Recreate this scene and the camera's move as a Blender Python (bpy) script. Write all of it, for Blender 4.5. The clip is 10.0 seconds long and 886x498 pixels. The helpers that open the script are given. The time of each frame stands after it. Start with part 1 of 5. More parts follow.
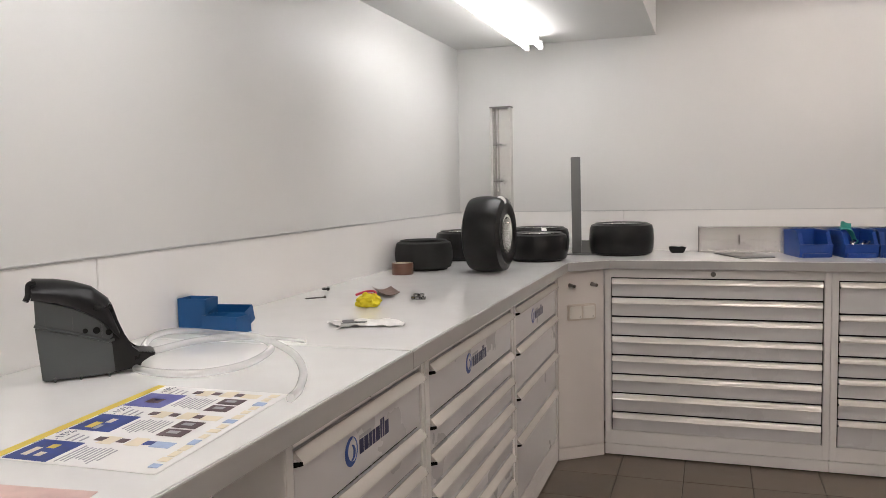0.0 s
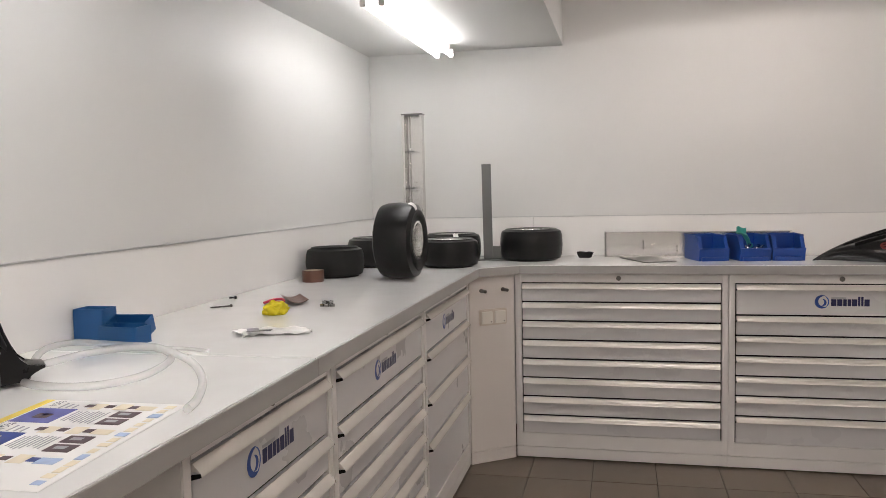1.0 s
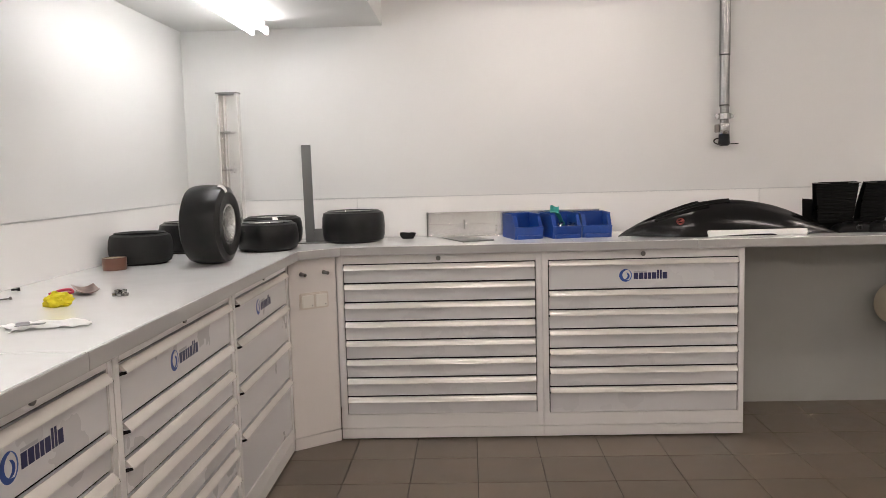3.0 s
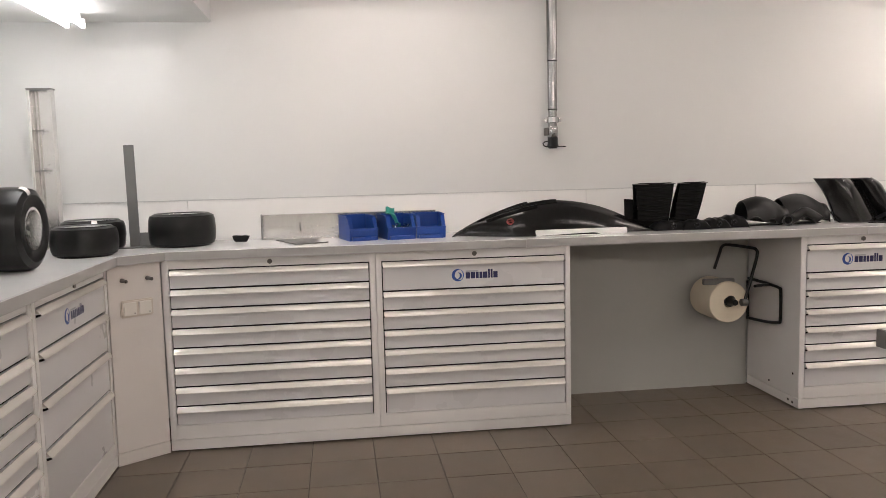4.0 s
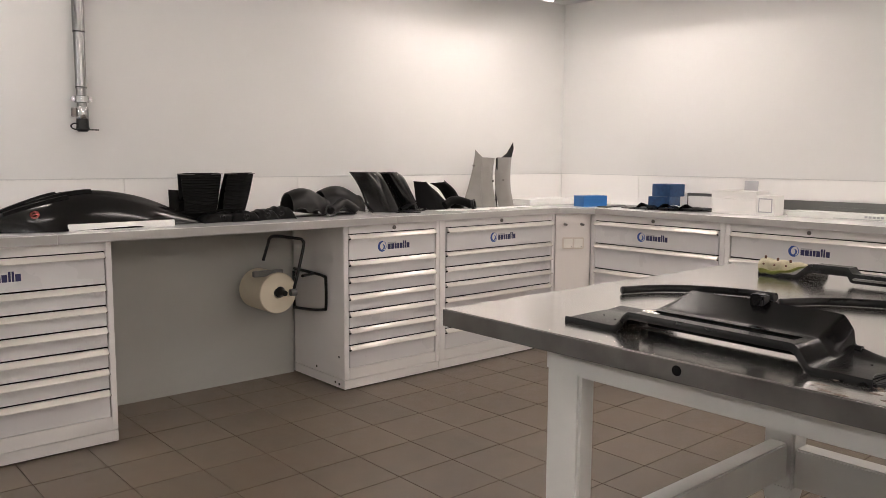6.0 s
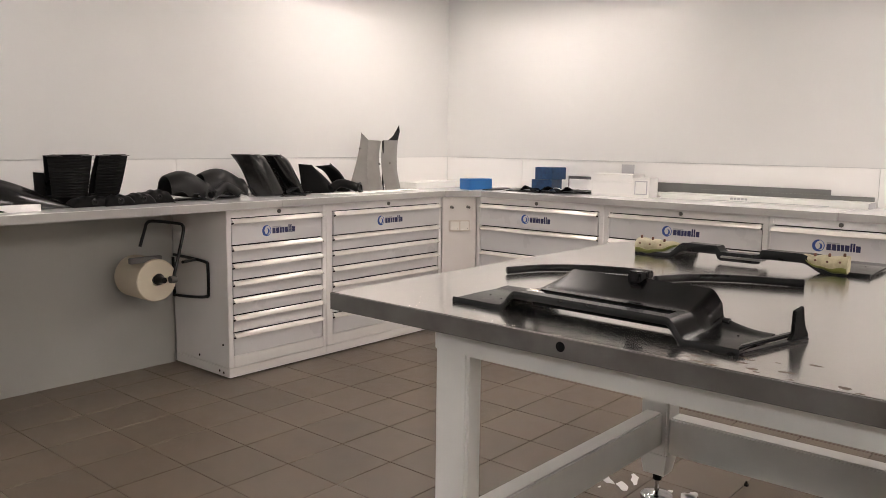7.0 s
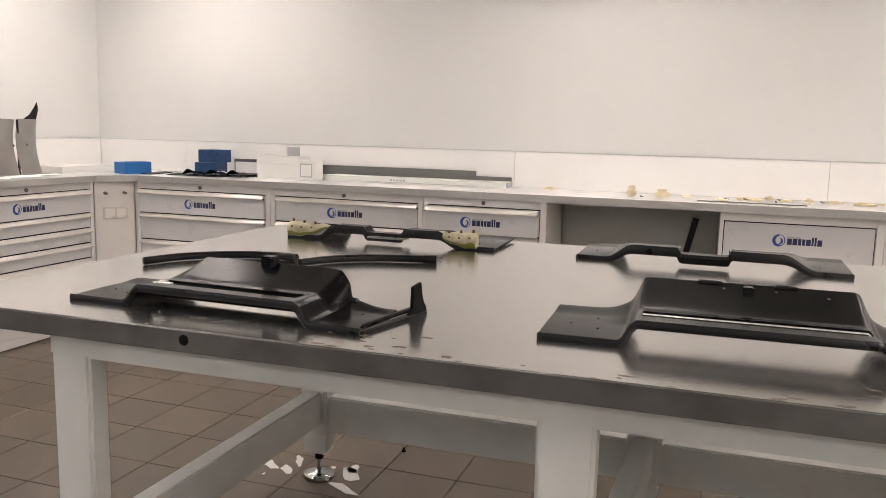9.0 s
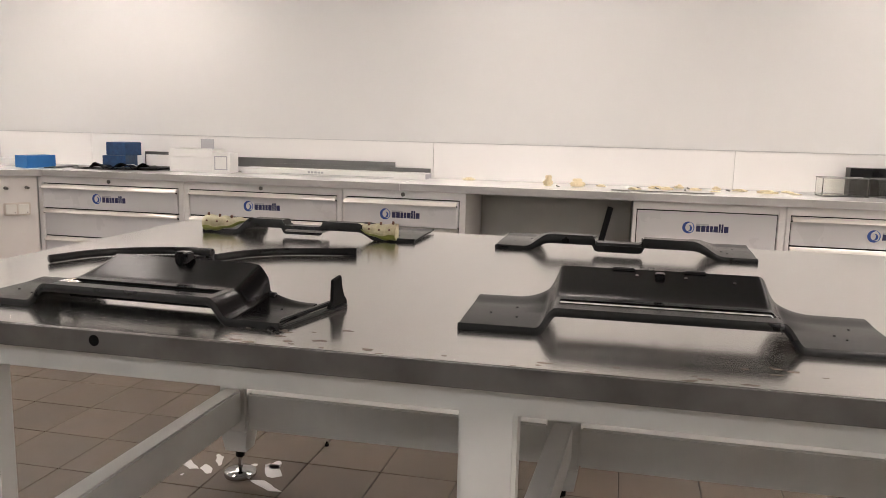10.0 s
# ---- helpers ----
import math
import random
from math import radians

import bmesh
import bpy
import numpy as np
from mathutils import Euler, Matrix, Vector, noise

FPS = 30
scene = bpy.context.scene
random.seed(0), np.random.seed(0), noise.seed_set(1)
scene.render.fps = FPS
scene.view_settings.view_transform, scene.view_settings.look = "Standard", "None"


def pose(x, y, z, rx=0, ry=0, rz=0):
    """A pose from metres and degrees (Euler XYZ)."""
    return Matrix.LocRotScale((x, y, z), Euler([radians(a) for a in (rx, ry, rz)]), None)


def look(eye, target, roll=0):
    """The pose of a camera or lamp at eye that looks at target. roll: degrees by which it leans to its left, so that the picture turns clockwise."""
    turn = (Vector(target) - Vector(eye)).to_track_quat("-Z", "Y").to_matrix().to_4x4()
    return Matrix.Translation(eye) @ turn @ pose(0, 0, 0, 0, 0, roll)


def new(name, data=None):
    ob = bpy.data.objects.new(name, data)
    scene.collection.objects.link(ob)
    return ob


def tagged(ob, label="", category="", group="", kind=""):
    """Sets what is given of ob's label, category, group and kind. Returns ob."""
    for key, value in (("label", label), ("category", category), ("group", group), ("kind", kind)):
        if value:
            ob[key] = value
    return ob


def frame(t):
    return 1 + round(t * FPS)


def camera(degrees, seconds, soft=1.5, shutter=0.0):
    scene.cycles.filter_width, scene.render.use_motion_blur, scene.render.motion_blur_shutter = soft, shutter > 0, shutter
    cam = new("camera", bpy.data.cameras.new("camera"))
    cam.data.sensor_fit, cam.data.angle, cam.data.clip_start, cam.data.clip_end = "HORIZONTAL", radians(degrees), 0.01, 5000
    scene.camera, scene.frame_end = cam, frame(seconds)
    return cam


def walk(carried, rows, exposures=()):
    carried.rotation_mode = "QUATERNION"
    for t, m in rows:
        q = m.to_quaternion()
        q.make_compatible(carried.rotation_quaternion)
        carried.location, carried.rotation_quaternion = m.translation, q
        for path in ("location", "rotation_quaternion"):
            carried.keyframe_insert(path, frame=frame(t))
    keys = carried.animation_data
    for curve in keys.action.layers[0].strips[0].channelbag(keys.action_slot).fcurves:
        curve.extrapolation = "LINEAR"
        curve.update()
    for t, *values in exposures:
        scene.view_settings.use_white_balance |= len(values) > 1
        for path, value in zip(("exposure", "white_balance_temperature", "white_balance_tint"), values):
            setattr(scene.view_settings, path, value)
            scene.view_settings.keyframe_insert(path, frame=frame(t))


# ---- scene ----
cam = camera(58.2, 10.0, soft=0.45)
PATH = [
    (0, (0.158, 0.428, 1.369), (-0.481, 2.317, 1.212), -1.2),
    (0.5, (0.165, 0.439, 1.364), (-0.372, 2.36, 1.227), -1.2),
    (1, (0.191, 0.429, 1.367), (-0.251, 2.374, 1.223), -1.2),
    (1.5, (0.214, 0.431, 1.366), (-0.112, 2.398, 1.208), -1.3),
    (2, (0.227, 0.447, 1.36), (0.014, 2.428, 1.188), -1.4),
    (3.5, (0.424, 0.48, 1.358), (0.468, 2.469, 1.155), -1.5),
    (4, (0.51, 0.476, 1.353), (0.766, 2.449, 1.152), -1.4),
    (4.5, (0.518, 0.531, 1.331), (1.118, 2.428, 1.128), -1.0),
    (5, (0.477, 0.622, 1.334), (1.42, 2.374, 1.127), -0.7),
    (5.5, (0.445, 0.682, 1.334), (1.613, 2.292, 1.121), -0.1),
    (7, (0.45, 0.699, 1.325), (1.952, 1.993, 1.061), 0.7),
    (7.5, (0.474, 0.666, 1.327), (2.088, 1.814, 1.052), 0.7),
    (8, (0.497, 0.63, 1.332), (2.221, 1.604, 1.05), 0.9),
    (8.5, (0.521, 0.597, 1.337), (2.339, 1.379, 1.049), 1.2),
    (9, (0.546, 0.599, 1.33), (2.423, 1.225, 1.036), 1.4),
    (9.5, (0.544, 0.595, 1.334), (2.448, 1.128, 1.034), 1.2),
    (10, (0.546, 0.597, 1.331), (2.474, 1.03, 1.02), 1.3),
]
walk(cam, [(t, look(eye, target, roll)) for t, eye, target, roll in PATH],
     [(0.0, 0.09), (1.0, 0.10), (1.5, 0.17), (2.0, 0.28), (3.5, 0.41), (4.0, 0.43), (4.5, 0.30), (5.0, 0.33), (5.5, 0.38), (8.0, 0.48), (10.0, 0.44)])

# a windowless room: the world is dark, the light comes from the tubes
world = bpy.data.worlds.new("world")
world.use_nodes = True
world.node_tree.nodes["Background"].inputs[0].default_value = (0.8, 0.82, 0.85, 1)
world.node_tree.nodes["Background"].inputs[1].default_value = 0.02
scene.world = world
TUBE = 30.0

# ---- plan, in metres ----
XL, YB, XR = -0.553, 4.405, 4.94          # fronts of the cabinet runs
WL, WB, WR, WS = -1.272, 4.99, 5.47, -2.6  # wall faces
TOP, UNDER = 0.99, 0.947                  # worktop
SPL = 1.211                               # splashback's top
SOF, CEIL = 2.168, 2.55
TT = 0.923                                # steel table's top


# ---- materials ----
def mat(name, color, rough=0.5, metal=0.0, var=0.06, scale=6.0, fine=180.0, bump=0.05, rvar=0.08, coat=0.0, spec=0.5, dirt=None, dirt_amount=0.0, dirt_scale=3.0, stretch=None):
    m = bpy.data.materials.new(name)
    m.use_nodes = True
    nt = m.node_tree
    n, l = nt.nodes, nt.links
    bsdf = n["Principled BSDF"]
    geo = n.new("ShaderNodeNewGeometry")
    src = geo.outputs["Position"]
    if stretch:
        mp = n.new("ShaderNodeMapping")
        mp.inputs["Scale"].default_value = stretch
        l.new(src, mp.inputs["Vector"])
        src = mp.outputs["Vector"]

    def noise_tex(sc, detail):
        t = n.new("ShaderNodeTexNoise")
        t.inputs["Scale"].default_value = sc
        t.inputs["Detail"].default_value = detail
        l.new(src, t.inputs["Vector"])
        return t

    big, small = noise_tex(scale, 4), noise_tex(fine, 3)
    mix = n.new("ShaderNodeMix")
    mix.data_type = "RGBA"
    c = Vector(color)
    mix.inputs["A"].default_value = (*(c * (1 - var)), 1)
    mix.inputs["B"].default_value = (*[min(1, v) for v in c * (1 + var)], 1)
    l.new(big.outputs["Fac"], mix.inputs["Factor"])
    out = mix.outputs["Result"]
    if dirt:
        stain = noise_tex(dirt_scale, 6)
        ramp = n.new("ShaderNodeMapRange")
        ramp.inputs["From Min"].default_value = 0.4
        ramp.inputs["From Max"].default_value = 0.8
        ramp.inputs["To Max"].default_value = dirt_amount
        l.new(stain.outputs["Fac"], ramp.inputs["Value"])
        mix2 = n.new("ShaderNodeMix")
        mix2.data_type = "RGBA"
        mix2.inputs["B"].default_value = (*dirt, 1)
        l.new(out, mix2.inputs["A"])
        l.new(ramp.outputs["Result"], mix2.inputs["Factor"])
        out = mix2.outputs["Result"]
    l.new(out, bsdf.inputs["Base Color"])
    rr = n.new("ShaderNodeMapRange")
    rr.inputs["To Min"].default_value = max(0.02, rough - rvar)
    rr.inputs["To Max"].default_value = min(1, rough + rvar)
    l.new(big.outputs["Fac"], rr.inputs["Value"])
    l.new(rr.outputs["Result"], bsdf.inputs["Roughness"])
    bsdf.inputs["Metallic"].default_value = metal
    bsdf.inputs["Coat Weight"].default_value = coat
    bsdf.inputs["Specular IOR Level"].default_value = spec
    if bump:
        b = n.new("ShaderNodeBump")
        b.inputs["Strength"].default_value = bump
        b.inputs["Distance"].default_value = 0.002
        l.new(small.outputs["Fac"], b.inputs["Height"])
        l.new(b.outputs["Normal"], bsdf.inputs["Normal"])
    return m


def glow(name, color, strength):
    m = bpy.data.materials.new(name)
    m.use_nodes = True
    b = m.node_tree.nodes["Principled BSDF"]
    b.inputs["Base Color"].default_value = (0.9, 0.9, 0.9, 1)
    b.inputs["Emission Color"].default_value = (*color, 1)
    b.inputs["Emission Strength"].default_value = strength
    return m


def clear(name, color, rough, ior):
    m = bpy.data.materials.new(name)
    m.use_nodes = True
    b = m.node_tree.nodes["Principled BSDF"]
    b.inputs["Base Color"].default_value = (*color, 1)
    b.inputs["Transmission Weight"].default_value = 1.0
    b.inputs["Roughness"].default_value = rough
    b.inputs["IOR"].default_value = ior
    return m


def tile_mat():
    m = mat("floor_tile", (0.150, 0.115, 0.085), 0.36, var=0.12, scale=14, fine=420, bump=0.25, rvar=0.1, dirt=(0.10, 0.085, 0.07), dirt_amount=0.5, dirt_scale=5)
    n, l = m.node_tree.nodes, m.node_tree.links
    b = n["Principled BSDF"]
    old = b.inputs["Base Color"].links[0].from_socket
    info = n.new("ShaderNodeObjectInfo")
    rng = n.new("ShaderNodeMapRange")
    rng.inputs["To Min"].default_value, rng.inputs["To Max"].default_value = 0.9, 1.1
    l.new(info.outputs["Random"], rng.inputs["Value"])
    hsv = n.new("ShaderNodeHueSaturation")
    l.new(rng.outputs["Result"], hsv.inputs["Value"])
    l.new(old, hsv.inputs["Color"])
    l.new(hsv.outputs["Color"], b.inputs["Base Color"])
    return m


WALL = mat("wall_paint", (0.72, 0.72, 0.705), 0.42, var=0.02, scale=1.5, fine=260, bump=0.05, rvar=0.05)
CEILP = mat("ceiling_paint", (0.66, 0.66, 0.645), 0.7, var=0.02, scale=2, fine=200, bump=0.08)
PANEL = mat("splash_laminate", (0.89, 0.88, 0.86), 0.22, var=0.015, scale=2, fine=300, bump=0.01, rvar=0.05)
TRIM = mat("trim_aluminium", (0.62, 0.62, 0.62), 0.35, 0.8, var=0.05)
LAMIN = mat("worktop_laminate", (0.90, 0.90, 0.89), 0.12, var=0.015, scale=3, fine=240, bump=0.0, rvar=0.04, dirt=(0.76, 0.75, 0.73), dirt_amount=0.25, dirt_scale=9)
EDGE = mat("worktop_edge_band", (0.42, 0.41, 0.40), 0.3, var=0.04)
COAT = mat("cabinet_powder_coat", (0.79, 0.77, 0.755), 0.3, var=0.02, scale=4, fine=520, bump=0.0, rvar=0.03, dirt=(0.66, 0.64, 0.61), dirt_amount=0.2, dirt_scale=7)
FRONT = mat("drawer_powder_coat", (0.66, 0.65, 0.655), 0.28, var=0.02, scale=4, fine=520, bump=0.0, rvar=0.03)
GRIP = mat("handle_strip", (0.82, 0.785, 0.73), 0.2, 0.25, var=0.03, scale=8, fine=300, bump=0.0, rvar=0.03)
# near-black: painted shade in gaps and holes, also small black parts
DARK = mat("shade_and_black_parts", (0.006, 0.006, 0.006), 0.8, var=0.1, spec=0.1, bump=0.0)
LOCK = mat("lock_metal", (0.16, 0.15, 0.14), 0.3, 0.9)
BLUE = mat("logo_blue", (0.022, 0.07, 0.30), 0.4, var=0.04)
LIGHTBLUE = mat("logo_pale_blue", (0.04, 0.12, 0.40), 0.4, var=0.04)
NAVY = mat("logo_navy", (0.016, 0.018, 0.085), 0.4, var=0.04)
TILE = tile_mat()
GROUT = mat("grout", (0.075, 0.064, 0.053), 0.9, var=0.15, scale=30, bump=0.2)
STEEL = mat("table_steel", (0.56, 0.54, 0.52), 0.18, 0.94, var=0.03, scale=0.7, fine=110, bump=0.0, rvar=0.0)
STEEL_EDGE = mat("table_edge_steel", (0.17, 0.165, 0.158), 0.4, 0.6, var=0.15, scale=5, fine=120, bump=0.1, dirt=(0.06, 0.05, 0.045), dirt_amount=0.6, dirt_scale=8)
FRAME = mat("table_frame_paint", (0.76, 0.76, 0.735), 0.4, var=0.04, scale=4, fine=200, bump=0.06, dirt=(0.58, 0.57, 0.55), dirt_amount=0.4, dirt_scale=6)
CHROME = mat("chrome", (0.45, 0.45, 0.45), 0.12, 1.0, var=0.04, bump=0)
GALV = mat("galvanised_steel", (0.26, 0.26, 0.255), 0.22, 0.95, var=0.12, scale=18, fine=60, bump=0.06, rvar=0.1)
SHEET = mat("brushed_sheet_steel", (0.72, 0.71, 0.69), 0.26, 0.85, rvar=0.03, var=0.03, scale=6, fine=160, bump=0.05, stretch=(1, 1, 8))
DULL = mat("dull_mill_steel", (0.20, 0.20, 0.195), 0.42, 0.8, var=0.12, scale=8, fine=140, bump=0.06)
RUBBER = mat("tyre_rubber", (0.006, 0.006, 0.006), 0.32, spec=0.28, var=0.2, scale=20, fine=300, bump=0.15, rvar=0.1, dirt=(0.02, 0.019, 0.018), dirt_amount=0.5, dirt_scale=12)
RUBBER2 = mat("worn_grey_rubber", (0.026, 0.026, 0.0255), 0.6, spec=0.15, var=0.15, scale=20, fine=300, bump=0.2, rvar=0.08)
ALLOY = mat("alloy_rim", (0.72, 0.72, 0.71), 0.22, 1.0, var=0.06, scale=20, bump=0.02)
PLASTIC = mat("black_plastic", (0.007, 0.007, 0.0075), 0.3, spec=0.25, var=0.15, scale=14, fine=260, bump=0.08, rvar=0.1)
MATTE = mat("matte_black_plastic", (0.007, 0.007, 0.007), 0.40, spec=0.06, var=0.15, scale=14, fine=220, bump=0.15, rvar=0.1)
CARBON = mat("black_composite", (0.005, 0.005, 0.0055), 0.2, spec=0.09, var=0.2, scale=9, fine=320, bump=0.05, rvar=0.1, dirt=(0.016, 0.013, 0.011), dirt_amount=0.25, dirt_scale=7)
GLOSS = mat("glossy_black_gelcoat", (0.006, 0.006, 0.006), 0.16, spec=0.4, var=0.1, scale=4, fine=200, bump=0.01, rvar=0.05)
SATIN = mat("satin_black_moulding", (0.010, 0.0098, 0.0095), 0.40, spec=0.25, var=0.15, scale=14, fine=220, bump=0.1, rvar=0.1)
# same coat as the cabinets, tinted for the warmer light on the corner panels
COAT_WARMLIT = mat("cabinet_coat_warm_lit", (0.79, 0.75, 0.715), 0.32, var=0.02, scale=4, bump=0.0, rvar=0.03)
RUST = mat("rust", (0.15, 0.115, 0.09), 0.6, var=0.3, scale=80)
GREYP = mat("dark_grey_plastic", (0.060, 0.068, 0.070), 0.42, var=0.1, scale=12, fine=240, bump=0.12)
BIN = mat("blue_bin_plastic", (0.006, 0.052, 0.28), 0.36, var=0.06, scale=10, fine=200, bump=0.04)
TRAY = mat("blue_tray_plastic", (0.008, 0.085, 0.26), 0.4, var=0.06, scale=10, fine=200, bump=0.04)
LIME = mat("lime_paint", (0.20, 0.22, 0.045), 0.35, var=0.15, scale=25)
CARDB = mat("blue_carton", (0.015, 0.13, 0.38), 0.5, var=0.08, scale=20)
CARDN = mat("navy_carton", (0.012, 0.045, 0.13), 0.45, var=0.5, scale=40, fine=200, dirt=(0.02, 0.09, 0.22), dirt_amount=0.8, dirt_scale=35)
WHITE = mat("white_carton", (0.78, 0.77, 0.75), 0.5, var=0.03, scale=10)
PAPER = mat("paper", (0.88, 0.87, 0.85), 0.8, var=0.03, scale=12, fine=120, bump=0.1)
GREYSHELL = mat("grey_primer", (0.215, 0.203, 0.19), 0.45, var=0.08, scale=9, fine=200, bump=0.08, dirt=(0.30, 0.29, 0.27), dirt_amount=0.4, dirt_scale=9)
ROLL = mat("tissue_roll", (0.68, 0.61, 0.48), 0.9, var=0.04, scale=14, fine=90, bump=0.25)
BROWN = mat("brown_tape", (0.13, 0.055, 0.033), 0.35, var=0.1, scale=30)
YELLOW = mat("yellow_cloth", (0.72, 0.60, 0.02), 0.8, var=0.15, scale=30, fine=300, bump=0.4)
PINK = mat("pink_plastic", (0.65, 0.05, 0.10), 0.4)
RESIN = mat("cream_resin", (0.72, 0.62, 0.42), 0.4, var=0.12, scale=30)
FOAM = mat("lime_cream_foam", (0.55, 0.50, 0.34), 0.5, var=0.12, scale=22, dirt=(0.16, 0.13, 0.07), dirt_amount=0.75, dirt_scale=34)
BIEGE = mat("switch_plastic", (0.84, 0.81, 0.75), 0.35, var=0.02)
# pinkish plastic, darkened to stand for the shadow line round the rockers
SWITCHF = mat("switch_frame_plastic_shaded", (0.70, 0.63, 0.56), 0.35, var=0.02)
TEAL = mat("teal_film", (0.05, 0.36, 0.30), 0.4, var=0.2, scale=40)
# the depth shade of the bays is put into this grey
BAY_SHADE = mat("bay_panel_shade_grey", (0.40, 0.40, 0.375), 0.5, var=0.04)
RED = mat("red_emblem", (0.17, 0.022, 0.018), 0.3)
INKY = mat("print_yellow", (0.80, 0.62, 0.10), 0.6, var=0.05)
INKB = mat("print_blue", (0.03, 0.06, 0.26), 0.5, var=0.5, scale=60)
INKP = mat("print_violet", (0.12, 0.13, 0.40), 0.5, var=0.35, scale=60)
INKD = mat("print_dark", (0.10, 0.06, 0.07), 0.5, var=0.5, scale=70)
INKG = mat("print_grey", (0.42, 0.42, 0.44), 0.6)
INKC = mat("print_cream", (0.84, 0.76, 0.60), 0.6, var=0.1, scale=40)
INKS = mat("print_sky", (0.40, 0.52, 0.72), 0.6, var=0.25, scale=50)
HOSE = clear("clear_hose", (0.90, 0.90, 0.89), 0.3, 1.12)
HOSE.node_tree.nodes["Principled BSDF"].inputs["Transmission Weight"].default_value = 0.45
HOSE.node_tree.nodes["Principled BSDF"].inputs["Alpha"].default_value = 0.3
ACRYL = clear("clear_acrylic", (0.95, 0.95, 0.92), 0.03, 1.4)


# ---- builders ----
def part(name, bm, material, parent=None, label="", smooth=True, angle=35):
    bmesh.ops.recalc_face_normals(bm, faces=bm.faces)
    me = bpy.data.meshes.new(name)
    bm.to_mesh(me)
    bm.free()
    me.materials.append(material)
    if smooth:
        me.shade_smooth()
        me.set_sharp_from_angle(angle=radians(angle))
    ob = new(name, me)
    if parent is not None:
        ob.parent = parent
    if label:
        ob["label"] = label
    return ob


def thing(name, label, category, m=None, group="", kind=""):
    ob = new(name)
    ob.empty_display_size = 0.1
    ob.matrix_basis = m if m is not None else Matrix()
    return tagged(ob, label, category, group, kind)


def box(x0, x1, y0, y1, z0, z1, bevel=0.0, bm=None, seg=2, m=None):
    """A box with rounded edges, added to bm."""
    b = bmesh.new()
    bmesh.ops.create_cube(b, size=1)
    bmesh.ops.scale(b, vec=(x1 - x0, y1 - y0, z1 - z0), verts=b.verts)
    if bevel:
        bmesh.ops.bevel(b, geom=list(b.edges), offset=bevel, segments=seg, affect="EDGES", clamp_overlap=True)
    bmesh.ops.translate(b, vec=((x0 + x1) / 2, (y0 + y1) / 2, (z0 + z1) / 2), verts=b.verts)
    if m is not None:
        bmesh.ops.transform(b, matrix=m, verts=b.verts)
    return join(bm, b)


def join(bm, b):
    if bm is None:
        return b
    me = bpy.data.meshes.new("join")
    b.to_mesh(me)
    b.free()
    bm.from_mesh(me)
    bpy.data.meshes.remove(me)
    return bm


def prism(points, z0, z1, bevel=0.0, bm=None, m=None, seg=2):
    """A polygon of the x, y plane drawn up from z0 to z1."""
    b = bmesh.new()
    low = [b.verts.new((x, y, z0)) for x, y in points]
    high = [b.verts.new((x, y, z1)) for x, y in points]
    b.faces.new(low[::-1])
    b.faces.new(high)
    for i in range(len(points)):
        j = (i + 1) % len(points)
        b.faces.new((low[i], low[j], high[j], high[i]))
    if bevel:
        bmesh.ops.bevel(b, geom=list(b.edges), offset=bevel, segments=seg, affect="EDGES", clamp_overlap=True)
    if m is not None:
        bmesh.ops.transform(b, matrix=m, verts=b.verts)
    return join(bm, b)


def lathe(profile, steps=48, bm=None, m=None, closed=False):
    """(radius, height) pairs turned round the z axis."""
    b = bmesh.new()
    rings = []
    for r, z in profile:
        rings.append([b.verts.new((r * math.cos(2 * math.pi * k / steps), r * math.sin(2 * math.pi * k / steps), z)) for k in range(steps)])
    pairs = list(zip(rings, rings[1:]))
    if closed:
        pairs.append((rings[-1], rings[0]))
    for a, c in pairs:
        for k in range(steps):
            j = (k + 1) % steps
            b.faces.new((a[k], a[j], c[j], c[k]))
    if not closed:
        for ring in (rings[0], rings[-1]):
            b.faces.new(ring)
    if m is not None:
        bmesh.ops.transform(b, matrix=m, verts=b.verts)
    return join(bm, b)


def spline(points, steps=8):
    """A smooth line through the points."""
    p = [Vector(q) for q in points]
    p = [2 * p[0] - p[1]] + p + [2 * p[-1] - p[-2]]
    out = []
    for i in range(1, len(p) - 2):
        for k in range(steps):
            t = k / steps
            out.append(0.5 * (2 * p[i] + (p[i + 1] - p[i - 1]) * t + (2 * p[i - 1] - 5 * p[i] + 4 * p[i + 1] - p[i + 2]) * t * t + (3 * p[i] - p[i - 1] - 3 * p[i + 1] + p[i + 2]) * t ** 3))
    return out + [p[-2]]


def tube(points, radius, sides=10, bm=None, ribs=0.0):
    b = bmesh.new()
    pts = [Vector(p) for p in points]
    rings = []
    side = None
    for i, p in enumerate(pts):
        d = (pts[min(i + 1, len(pts) - 1)] - pts[max(i - 1, 0)]).normalized()
        if side is None:
            side = d.orthogonal().normalized()
        side = (side - d * side.dot(d)).normalized()
        up = d.cross(side)
        r = radius * (1 + (ribs if i % 2 else 0))
        rings.append([b.verts.new(p + r * (math.cos(2 * math.pi * k / sides) * side + math.sin(2 * math.pi * k / sides) * up)) for k in range(sides)])
    for a, c in zip(rings, rings[1:]):
        for k in range(sides):
            j = (k + 1) % sides
            b.faces.new((a[k], a[j], c[j], c[k]))
    b.faces.new(rings[0][::-1])
    b.faces.new(rings[-1])
    return join(bm, b)


